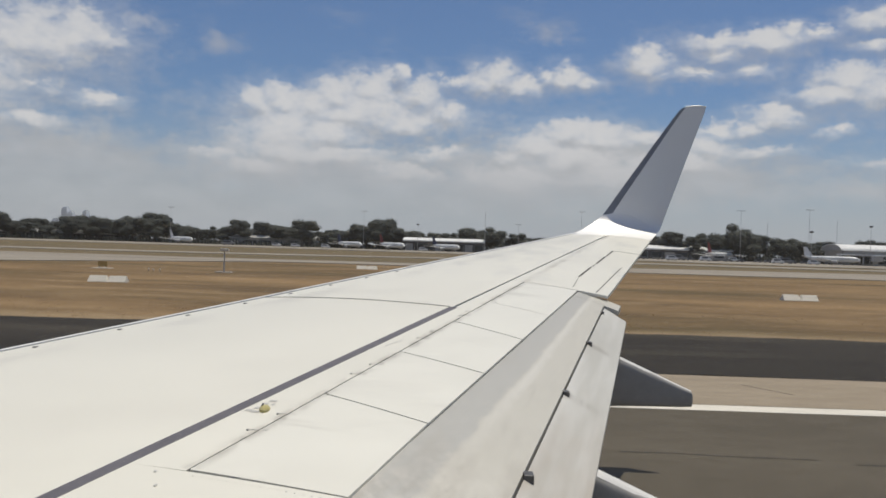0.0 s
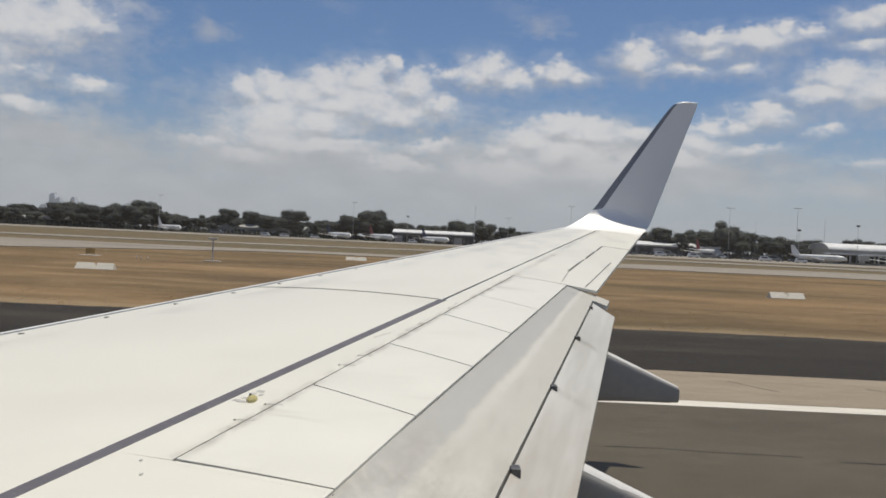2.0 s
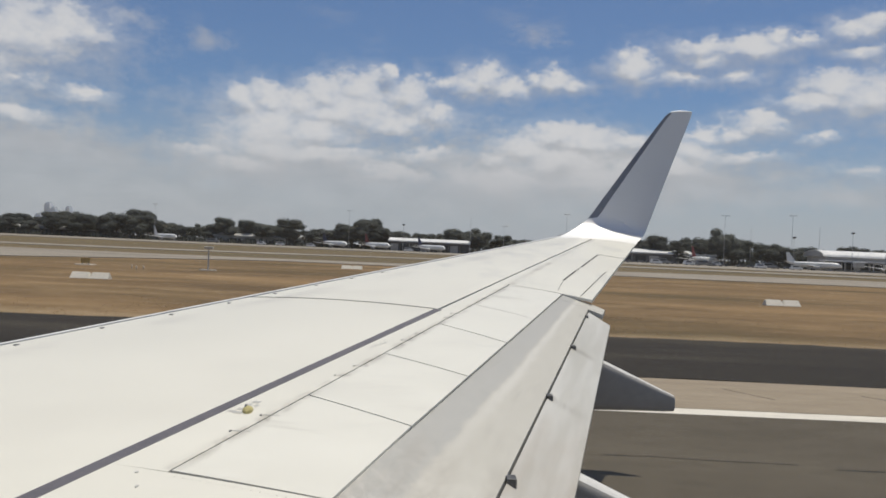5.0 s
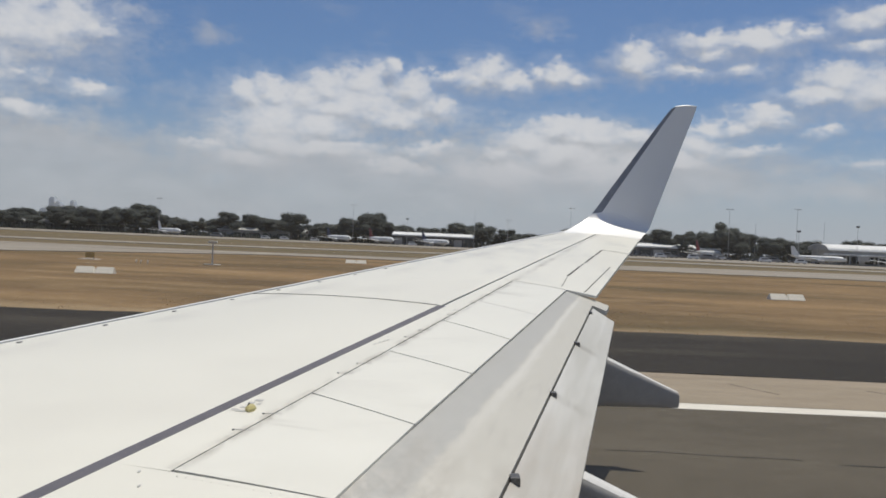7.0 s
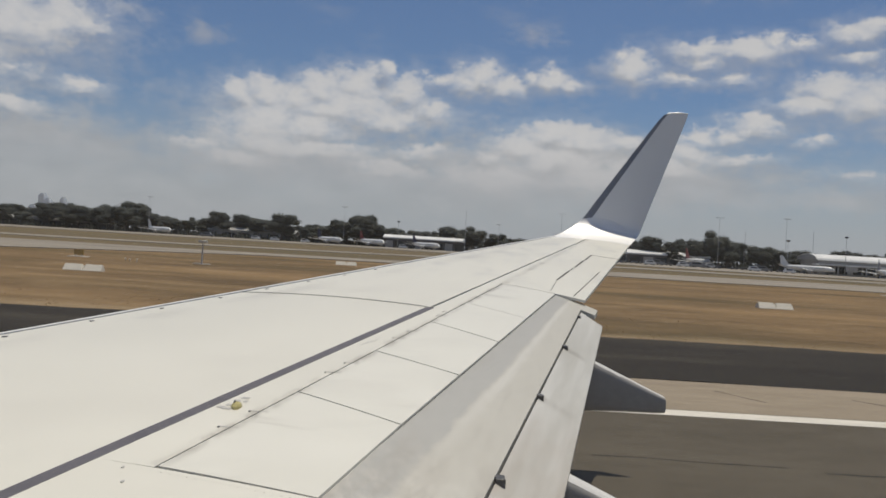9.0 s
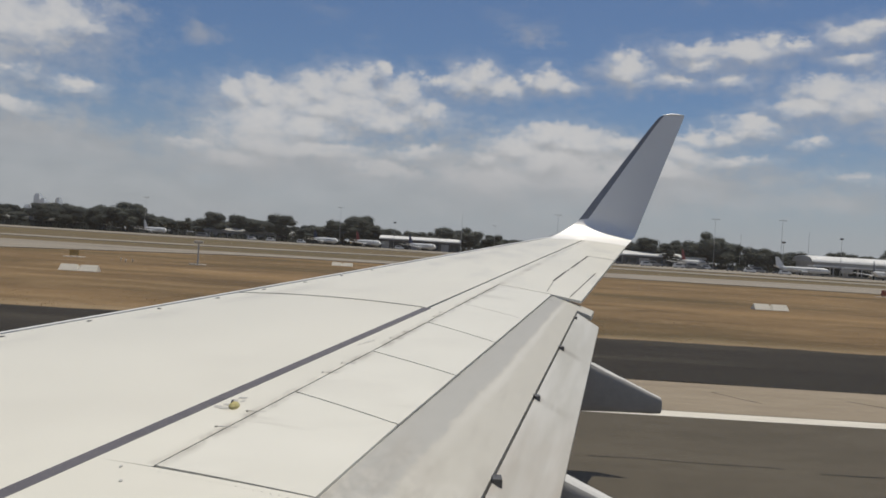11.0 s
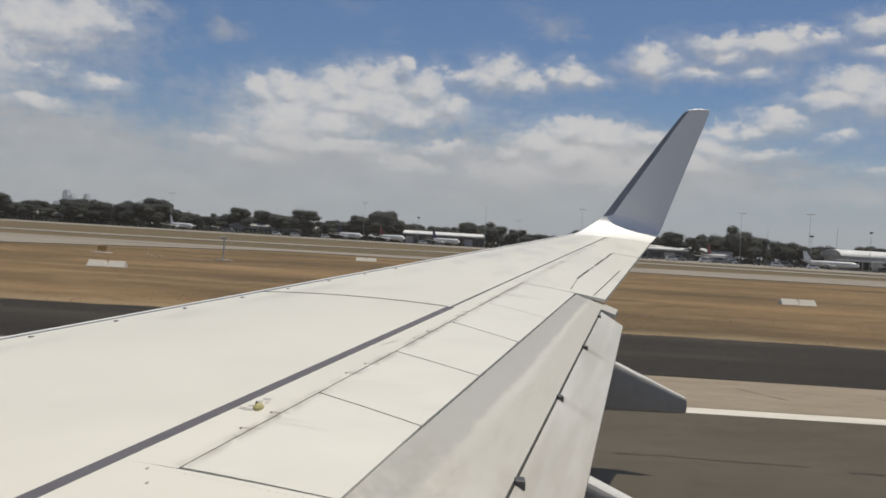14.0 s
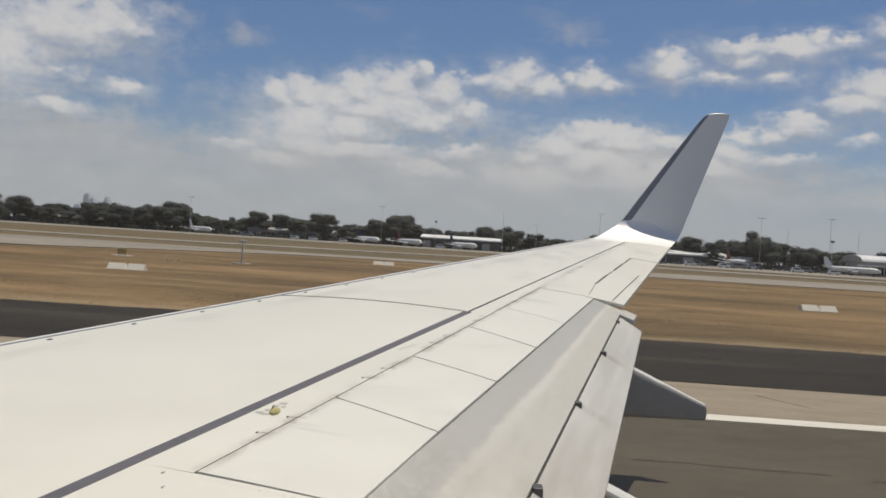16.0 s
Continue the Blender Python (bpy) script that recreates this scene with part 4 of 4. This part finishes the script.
for x, y in ((-33.8, 94.0), (-32.6, 92.0), (-32.2, 93.0), (62.0, 36.3), (-60, 36.2), (10, 150), (60, 152)):
    edge_light(x, y)

# a white light box on a post in the grass
ob = empty("sensor_post", pose(-26.5, 98.0, 0), "white box on a thin grey post with a slab foot", "sensor")
part("post", loft([ring_xy(0, 0, 0, 0.09, 0.09, 8), ring_xy(2.5, 0, 0, 0.07, 0.07, 8)]), POLE, ob)
part("head", box((-0.5, -0.2, 2.45), (0.5, 0.2, 2.75), 0.04), LINE_WHITE, ob, "white box head")
part("base", box((-0.9, -0.5, -0.05), (0.9, 0.5, 0.08), 0.02), SLAB, ob)


# floodlight masts: broad crossbars, compact lamp crowns and bare antenna poles
def mast_at(x, y, h, style, turn=0):
    words = {"bar": "tall slim grey floodlight mast with a broad lamp bar", "crown": "grey floodlight mast with a compact lamp crown", "pole": "thin bare grey antenna pole"}[style]
    ob = empty("floodlight_mast" if style != "pole" else "antenna_pole", pose(x, y, 0, 0, 0, turn), words, "light mast" if style != "pole" else "pole", "apron masts")
    part("pole", loft([ring_xy(-0.1, 0, 0, 0.17, 0.17, 10), ring_xy(h, 0, 0, 0.07, 0.07, 10)]), POLE, ob)
    if style == "bar":
        part("crossbar", box((-2.6, -0.1, h - 0.05), (2.6, 0.1, h + 0.08), 0.03), POLE, ob)
        for i in range(6):
            s = -2.4 + 4.8 * i / 5
            part("lamp", box((s - 0.22, -0.35, h + 0.07), (s + 0.22, 0.25, h + 0.38), 0.06), POLE, ob)
    elif style == "crown":
        part("platform", loft([ring_xy(h - 0.5, 0, 0, 0.5, 0.5, 12), ring_xy(h - 0.4, 0, 0, 0.95, 0.95, 12), ring_xy(h - 0.3, 0, 0, 0.95, 0.95, 12)]), POLE, ob)
        for i in range(6):
            a = 2 * math.pi * i / 6
            cx, cy = 0.75 * math.cos(a), 0.75 * math.sin(a)
            part("lamp", box((cx - 0.24, cy - 0.24, h - 0.3), (cx + 0.24, cy + 0.24, h + 0.55), 0.06), WALL_DARK, ob)
    else:
        for k in (0.45, 0.7, 0.9):
            part("collar", loft([ring_xy(h * k, 0, 0, 0.24, 0.24, 8), ring_xy(h * k + 0.3, 0, 0, 0.24, 0.24, 8)]), POLE, ob)
    return ob


for x, y, h, style in ((-205, 612, 26, "bar"), (-152, 640, 18, "pole"), (-70, 655, 29, "bar"), (-28, 650, 20, "crown"), (22, 615, 30, "pole"), (48, 640, 22, "bar"), (95, 640, 33, "bar"), (127, 560, 20, "crown"),
                       (174, 520, 31, "bar"), (181, 560, 24, "pole"), (196, 470, 18, "crown"), (214, 585, 27, "pole"), (232, 560, 35, "bar"), (243, 500, 23, "crown"), (268, 600, 30, "pole"), (300, 520, 25, "bar")):
    mast_at(x, y, h, style, (x * 7) % 40 - 20)


# ---- parked aircraft ----
def parked_plane(name, tail_mat, m, label, length=36.0):
    """Nose towards -x, wheels on the ground."""
    ob = empty(name, m, label, "airplane", "parked airliners")
    r = length * 0.052
    zc = r + 1.7
    L = length
    stations = [(0.0, 0.05, -0.4), (0.012, 0.34, -0.28), (0.035, 0.62, -0.15), (0.075, 0.88, -0.05), (0.13, 1.0, 0), (0.66, 1.0, 0), (0.8, 0.8, 0.16), (0.92, 0.45, 0.38), (1.0, 0.12, 0.55)]
    rings = [ring_yz(-L / 2 + s * L, 0, zc + dz * r, r * k, r * k, 20) for s, k, dz in stations]
    shade_top(part("fuselage", loft(rings), CAR_PAINTS[0], ob))
    part("window_band", box((-L * 0.33, -r * 1.004, zc + r * 0.18), (L * 0.27, r * 1.004, zc + r * 0.32)), GLASS_DARK, ob, "dark row of cabin windows")
    part("cockpit_window", box((-L * 0.467, -r * 0.62, zc + r * 0.12), (-L * 0.44, r * 0.62, zc + r * 0.42), 0.05), GLASS_DARK, ob)
    for s in (-1, 1):
        tip = L * 0.47
        rings = [[(-L * 0.08 + x, s * r * 0.8, zc - r * 0.6 + z) for x, z in ((0, 0), (1.5, 0.35), (L * 0.17, 0.1), (L * 0.09, -0.2))],
                 [(L * 0.12 + x, s * tip, zc - r * 0.6 + L * 0.045 + z) for x, z in ((0, 0), (0.5, 0.08), (L * 0.045, 0.02), (0.8, -0.05))]]
        part("wing", loft(rings), CAR_PAINTS[0], ob)
        e = bmesh.new()
        cx, cy, cz = -L * 0.09, s * L * 0.15, zc - r * 1.05
        add_loft(e, [ring_yz(cx - 2.0, cy, cz, 0.85, 0.85, 14), ring_yz(cx - 1.7, cy, cz, 1.05, 1.05, 14), ring_yz(cx + 0.6, cy, cz, 1.0, 1.0, 14), ring_yz(cx + 2.0, cy, cz, 0.6, 0.6, 14)])
        shade_top(part("engine", e, FAIRING_GREY, ob, "grey engine pod"))
        rings = [[(L * 0.40 + x, s * 0.4, zc + r * 0.5 + z) for x, z in ((0, 0), (L * 0.03, 0.12), (L * 0.09, 0), (L * 0.03, -0.1))],
                 [(L * 0.47 + x, s * L * 0.17, zc + r * 0.5 + 0.9 + z) for x, z in ((0, 0), (0.5, 0.05), (L * 0.035, 0), (0.5, -0.05))]]
        part("tailplane", loft(rings), CAR_PAINTS[0], ob)
        part("main_gear", loft([ring_xz(s * L * 0.075 - 0.35, L * 0.02, 0.55, 0.55, 0.55, 12), ring_xz(s * L * 0.075 + 0.35, L * 0.02, 0.55, 0.55, 0.55, 12)]), RUBBER, ob)
        part("gear_leg", box((L * 0.02 - 0.12, s * L * 0.075 - 0.1, 0.5), (L * 0.02 + 0.12, s * L * 0.075 + 0.1, zc - r * 0.5)), STEEL, ob)
    part("nose_gear", loft([ring_xz(-0.25, -L * 0.37, 0.4, 0.4, 0.4, 12), ring_xz(0.25, -L * 0.37, 0.4, 0.4, 0.4, 12)]), RUBBER, ob)
    part("nose_leg", box((-L * 0.37 - 0.08, -0.08, 0.4), (-L * 0.37 + 0.08, 0.08, zc - r * 0.7)), STEEL, ob)
    rings = [[(L * 0.33 + x, y, zc + r * 0.85) for x, y in ((0, 0), (L * 0.06, 0.22), (L * 0.165, 0.0), (L * 0.06, -0.22))],
             [(L * 0.46 + x, y, zc + r * 0.85 + L * 0.175) for x, y in ((0, 0), (L * 0.02, 0.1), (L * 0.06, 0.0), (L * 0.02, -0.1))]]
    part("tail_fin", loft(rings), tail_mat, ob)
    return ob


AP = 0.2
red_jet = parked_plane("parked_airliner", TAIL_RED, pose(-46, 628, AP, 0, 0, 124), "white parked airliner with a red tail fin")
copy_thing(red_jet, pose(170, 545, AP, 0, 0, 228))
blue_jet = parked_plane("parked_airliner", TAIL_BLUE, pose(-78, 634, AP, 0, 0, 128), "white parked airliner with a dark blue tail fin", 34)
copy_thing(blue_jet, pose(-6, 622, AP, 0, 0, 126))
copy_thing(blue_jet, pose(262, 492, AP, 0, 0, 232))
white_jet = parked_plane("parked_airliner", CAR_PAINTS[0], pose(226, 512, AP, 0, 0, 140), "all-white parked airliner on the apron", 32)
copy_thing(white_jet, pose(-205, 636, AP, 0, 0, 138))


# ---- buildings ----
def hangar(x, y, w, d, h, turn, label, roof_mat=ROOF_WHITE, wall_mat=WALL_DARK, bays=8):
    ob = empty("hangar", pose(x, y, 0, 0, 0, turn), label, "hangar", "airport sheds")
    part("wall", box((-w / 2, 0, -0.2), (w / 2, d, h)), wall_mat, ob)
    bm = bmesh.new()
    rows = []
    for i in range(13):
        s = i / 12
        yy = -1.2 + (d + 2.4) * s
        zz = h + 0.02 + 2.2 * math.sin(math.pi * s) * (w / 120 + 0.5)
        rows.append([(-w / 2 - 1, yy, zz), (w / 2 + 1, yy, zz), (w / 2 + 1, yy, zz + 0.9), (-w / 2 - 1, yy, zz + 0.9)])
    part("roof", add_loft(bm, rows), roof_mat, ob, "shallow curved white roof")
    for i in range(bays):
        a = -w / 2 + w * (i + 0.12) / bays
        b = -w / 2 + w * (i + 0.88) / bays
        part("door", box((a, -0.18, 0), (b, 0.1, h * 0.78), 0.03), GLASS_DARK if i % 3 else WALL_PALE, ob)
    return ob


hangar(-8, 662, 62, 26, 7.2, -2, "long low hangar with a pale curved roof")
hangar(-150, 700, 70, 22, 5.5, 1, "low grey shed before the trees", WALL_PALE, WALL_PALE, 6)
hangar(-330, 710, 110, 22, 5.0, 1, "long low grey shed before the trees", WALL_PALE, WALL_DARK, 9)
hangar(146, 560, 70, 30, 6.0, -3, "long white-roofed shed beside the apron")
hangar(85, 590, 40, 20, 4.2, -3, "small dark apron shed", WALL_PALE, WALL_DARK, 5)


def terminal(x, y, turn):
    ob = empty("terminal", pose(x, y, 0, 0, 0, turn), "long terminal with white tubular roof and jet bridges", "terminal")
    part("wall", box((0, 4, -0.2), (190, 34, 9.0)), WALL_PALE, ob)
    rows = []
    for i in range(15):
        a = math.pi * i / 14
        yy, zz = 19 - 17 * math.cos(a), 9.02 + 3.6 * math.sin(a)
        rows.append([(-2, yy, zz), (192, yy, zz), (192, yy * 0.98 + 0.4, zz + 0.4), (-2, yy * 0.98 + 0.4, zz + 0.4)])
    part("roof", loft(rows), ROOF_WHITE, ob, "rounded white metal roof")
    arc = [(19 - 17 * math.cos(math.pi * i / 14), 9.03 + 3.55 * math.sin(math.pi * i / 14)) for i in range(15)]
    part("gable", loft([[(x, yy, zz) for yy, zz in arc] for x in (-1.6, -1.2)]), WALL_PALE, ob, "pale panelled gable end")
    part("canopy", box((-4, -3, 6.1), (188, 4, 6.9), 0.1), ROOF_WHITE, ob, "flat white canopy")
    for i in range(22):
        part("window", box((2 + i * 8.5, 3.85, 1.2), (9.2 + i * 8.5, 4.1, 5.6)), GLASS_DARK, ob)
        part("column", box((0.6 + i * 8.5, -2.6, 0), (1.2 + i * 8.5, -2.0, 6.12)), POLE, ob)
    for i in range(5):
        px = 18 + i * 37
        bridge = part("jet_bridge", loft([[(px, 0, 3.4), (px + 3, 0, 3.4), (px + 3, 0, 6.0), (px, 0, 6.0)], [(px - 12, -24, 3.0), (px - 9, -24, 3.0), (px - 9, -24, 5.7), (px - 12, -24, 5.7)]]), WALL_PALE, ob, "pale covered jet bridge")
        part("support", box((px - 9.6, -19, 0), (px - 7.6, -17.5, 3.6)), STEEL, bridge)
        part("cab", box((px - 13, -28, 2.8), (px - 8, -23.5, 6.0), 0.2), WALL_PALE, bridge)
    return ob


terminal(238, 520, -3)


# service vehicles on the apron
def vehicle(x, y, turn, kind_mat, size, label):
    ob = empty("service_vehicle", pose(x, y, AP, 0, 0, turn), label, "vehicle", "apron vehicles")
    l, w, h = size
    part("body", box((-l / 2, -w / 2, 0.45), (l / 2, w / 2, h * 0.55), 0.12), kind_mat, ob)
    part("cab", loft([[(-l * 0.42, -w * 0.46, h * 0.54), (l * 0.34, -w * 0.46, h * 0.54), (l * 0.34, w * 0.46, h * 0.54), (-l * 0.42, w * 0.46, h * 0.54)],
                      [(-l * 0.40, -w * 0.40, h), (l * 0.2, -w * 0.40, h), (l * 0.2, w * 0.40, h), (-l * 0.40, w * 0.40, h)]]), kind_mat, ob)
    part("window", box((-l * 0.35, -w * 0.465, h * 0.6), (l * 0.2, w * 0.465, h * 0.85)), GLASS_DARK, ob)
    for sx in (-0.32, 0.32):
        for sy in (-0.5, 0.42):
            part("wheel", loft([ring_xz(sy * w, sx * l, 0.36, 0.36, 0.36, 12), ring_xz(sy * w + 0.16, sx * l, 0.36, 0.36, 0.36, 12)]), RUBBER, ob)
    return ob


van = vehicle(120, 470, 8, CAR_PAINTS[0], (6.5, 2.3, 2.7), "white service van parked on the apron")
for x, y, r in ((140, 476, 10), (178, 470, -5), (196, 466, 4), (-128, 612, 0), (-115, 615, 20), (-92, 608, 5), (-22, 606, 4), (90, 488, 12), (165, 505, 0)):
    copy_thing(van, pose(x, y, AP, 0, 0, r))
car = vehicle(105, 478, 0, CAR_PAINTS[1], (4.5, 1.8, 1.5), "dark grey car parked on the apron")
for i in range(16):
    copy_thing(car, pose(96 + i * 7.3 + random.uniform(-1, 1), 500 + random.uniform(-4, 4), AP, 0, 0, random.choice((0, 180)) + random.uniform(-8, 8)))
truck = vehicle(150, 482, 6, CAR_PAINTS[1], (9.5, 2.6, 3.3), "dark service truck on the apron")
for x, y, r in ((128, 488, 0), (186, 480, 7), (60, 560, 3), (-165, 620, 0)):
    copy_thing(truck, pose(x, y, AP, 0, 0, r))


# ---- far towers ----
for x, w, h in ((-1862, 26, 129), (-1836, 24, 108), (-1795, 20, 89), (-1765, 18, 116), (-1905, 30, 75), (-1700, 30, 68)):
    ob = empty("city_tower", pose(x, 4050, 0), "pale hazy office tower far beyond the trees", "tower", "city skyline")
    part("shaft", box((-w / 2, -20, -1), (w / 2, 20, h)), TOWER_HAZE, ob)
    part("crown", box((-w / 3, -14, h), (w / 3, 14, h + 8)), TOWER_HAZE, ob)


# ---- trees ----
def tree_model(name, seed, h, spread):
    rnd = random.Random(seed)
    ob = empty(name, pose(0, -2000, 0), "dark green eucalypt with an uneven crown", "tree", "trees along the airfield")
    bm = bmesh.new()
    lobes = []
    fork = h * rnd.uniform(0.26, 0.36)
    add_loft(bm, [ring_xy(-0.2, 0, 0, 0.42, 0.42, 7), ring_xy(fork * 0.5, 0.1, 0, 0.33, 0.33, 7), ring_xy(fork, 0.15, 0.1, 0.28, 0.28, 7)])
    k = rnd.randint(9, 13)
    for i in range(k):
        a = 2 * math.pi * i / k + rnd.uniform(-0.4, 0.4)
        rr = spread * rnd.uniform(0.15, 0.85)
        p = Vector((rr * math.cos(a), rr * math.sin(a), h * rnd.uniform(0.36, 0.84)))
        s = spread * rnd.uniform(0.40, 0.60)
        lobes.append((p, s))
        q = Vector((0.15, 0.1, fork - 0.2))
        add_loft(bm, [ring_xy(q.z, q.x, q.y, 0.16, 0.16, 5), ring_xy((q.z + p.z) / 2, (q.x * 1.1 + p.x * 0.9) / 2, (q.y * 1.1 + p.y * 0.9) / 2, 0.12, 0.12, 5), ring_xy(p.z, p.x, p.y, 0.06, 0.06, 5)])
    part("trunk", bm, BARK, ob)
    bm = bmesh.new()
    for p, s in lobes:
        core = bmesh.ops.create_icosphere(bm, subdivisions=2, radius=1.0)["verts"]
        for v in core:
            n1 = 0.80 + 0.28 * noise.noise(v.co * 2.3 + p)
            v.co = p + Vector((v.co.x * s, v.co.y * s, v.co.z * s * 0.62)) * n1
        for i in range(300):
            d = Vector((rnd.gauss(0, 1), rnd.gauss(0, 1), rnd.gauss(0.15, 1))).normalized()
            c = p + Vector((d.x * s, d.y * s, d.z * s * 0.72)) * rnd.uniform(0.68, 1.08)
            g = rnd.uniform(0.14, 0.30)
            u = Vector((rnd.gauss(0, 1), rnd.gauss(0, 1), rnd.gauss(0, 1))).normalized()
            w = u.orthogonal().normalized()
            vs = [bm.verts.new(c + u * g), bm.verts.new(c + w * g * 0.8), bm.verts.new(c - u * g * 0.9), bm.verts.new(c - w * g * 0.7)]
            bm.faces.new(vs)
    part("crown", bm, LEAF, ob)
    return ob


MODELS = [tree_model("tree", 11, 13, 5.2), tree_model("tree", 12, 15, 5.6), tree_model("tree", 13, 11, 5.4), tree_model("tree", 14, 17, 6.6), tree_model("tree", 15, 12, 6.4), tree_model("tree", 16, 14, 4.6)]
spots = []
rt = random.Random(5)
for i in range(215):
    x = -480 + i * 4.7 + rt.uniform(-2.5, 2.5)
    y = 700 + rt.uniform(-14, 40) - 130 * ease(x, 40, 170)
    tall = (0.66 + 0.14 * ease(-x, 60, 200)) + 0.5 * (0.5 + noise.noise((x * 0.022, 3.1, 0)))
    if rt.random() < 0.10:
        continue
    spots.append((x, y, tall * rt.uniform(0.8, 1.15)))
for x, y, s in ((-395, 560, 1.35), (-383, 566, 1.5), (-371, 563, 1.3), (-359, 570, 1.45), (183, 560, 1.45), (190, 566, 1.15), (176, 568, 1.2), (-120, 668, 1.25), (-62, 676, 1.3), (30, 668, 1.2)):
    spots.append((x, y, s))
for i in range(150):
    x = -620 + i * 8.3 + rt.uniform(-3, 3)
    spots.append((x, 800 + rt.uniform(-20, 20) - 150 * ease(x, 40, 170), rt.uniform(0.72, 1.0)))
used = set()
for i, (x, y, s) in enumerate(spots):
    model = MODELS[rt.randrange(6)]
    m = pose(x, y, 0, 0, 0, rt.uniform(0, 360)) @ Matrix.Diagonal((s * rt.uniform(0.9, 1.25), s * rt.uniform(0.9, 1.25), s, 1))
    if model.name not in used:
        used.add(model.name)
        model.matrix_world = m
    else:
        copy_thing(model, m)

# scrub under the trees
bm = bmesh.new()
for i in range(5200):
    x = random.uniform(-520, 520)
    y = 694 + random.uniform(-10, 30) - 130 * ease(x, 40, 170)
    r = random.uniform(0.9, 2.2)
    tip = bm.verts.new((x + random.uniform(-0.5, 0.5), y, r * random.uniform(1.4, 3.0)))
    base = [bm.verts.new((x + r * math.cos(a) * random.uniform(0.6, 1.3), y + r * math.sin(a), random.uniform(-0.1, 0.9))) for a in (0, 1.26, 2.5, 3.8, 5.0)]
    for a, b in zip(base, base[1:] + base[:1]):
        bm.faces.new((a, b, tip))
tagged(part("scrub", bm, LEAF), "low dark scrub along the foot of the trees", "bush", kind="stuff")

# tufts of dry grass along the edge of the shoulder and out into the field
rg = random.Random(21)
verts, faces = [], []
while len(faces) < 14000:
    x, y = rg.uniform(-62, 66), 36.8 + 16 * rg.random() ** 1.8
    if noise.noise((x * 0.16, y * 0.10, 2.0)) + 0.5 * noise.noise((x * 0.7, y * 0.4, 7.0)) < rg.uniform(-0.35, 0.45):
        continue
    tall = rg.uniform(0.03, 0.07)
    for k in range(4):
        a = rg.uniform(0, 2 * math.pi)
        bx, by = x + rg.uniform(-0.16, 0.16), y + rg.uniform(-0.2, 0.2)
        w = rg.uniform(0.015, 0.035)
        lean = rg.uniform(0.06, 0.20)
        i = len(verts)
        verts += [(bx - w * math.cos(a), by - w * math.sin(a), -0.01), (bx + w * math.cos(a), by + w * math.sin(a), -0.01),
                  (bx + lean * math.sin(a), by + lean * math.cos(a), tall * rg.uniform(0.6, 1.1))]
        faces.append((i, i + 1, i + 2))
me = bpy.data.meshes.new("dry_grass")
me.from_pydata(verts, [], faces)
me.materials.append(STRAW)
tagged(new("dry_grass", me), "tufts of dry golden grass beside the dark shoulder", "grass", kind="stuff")
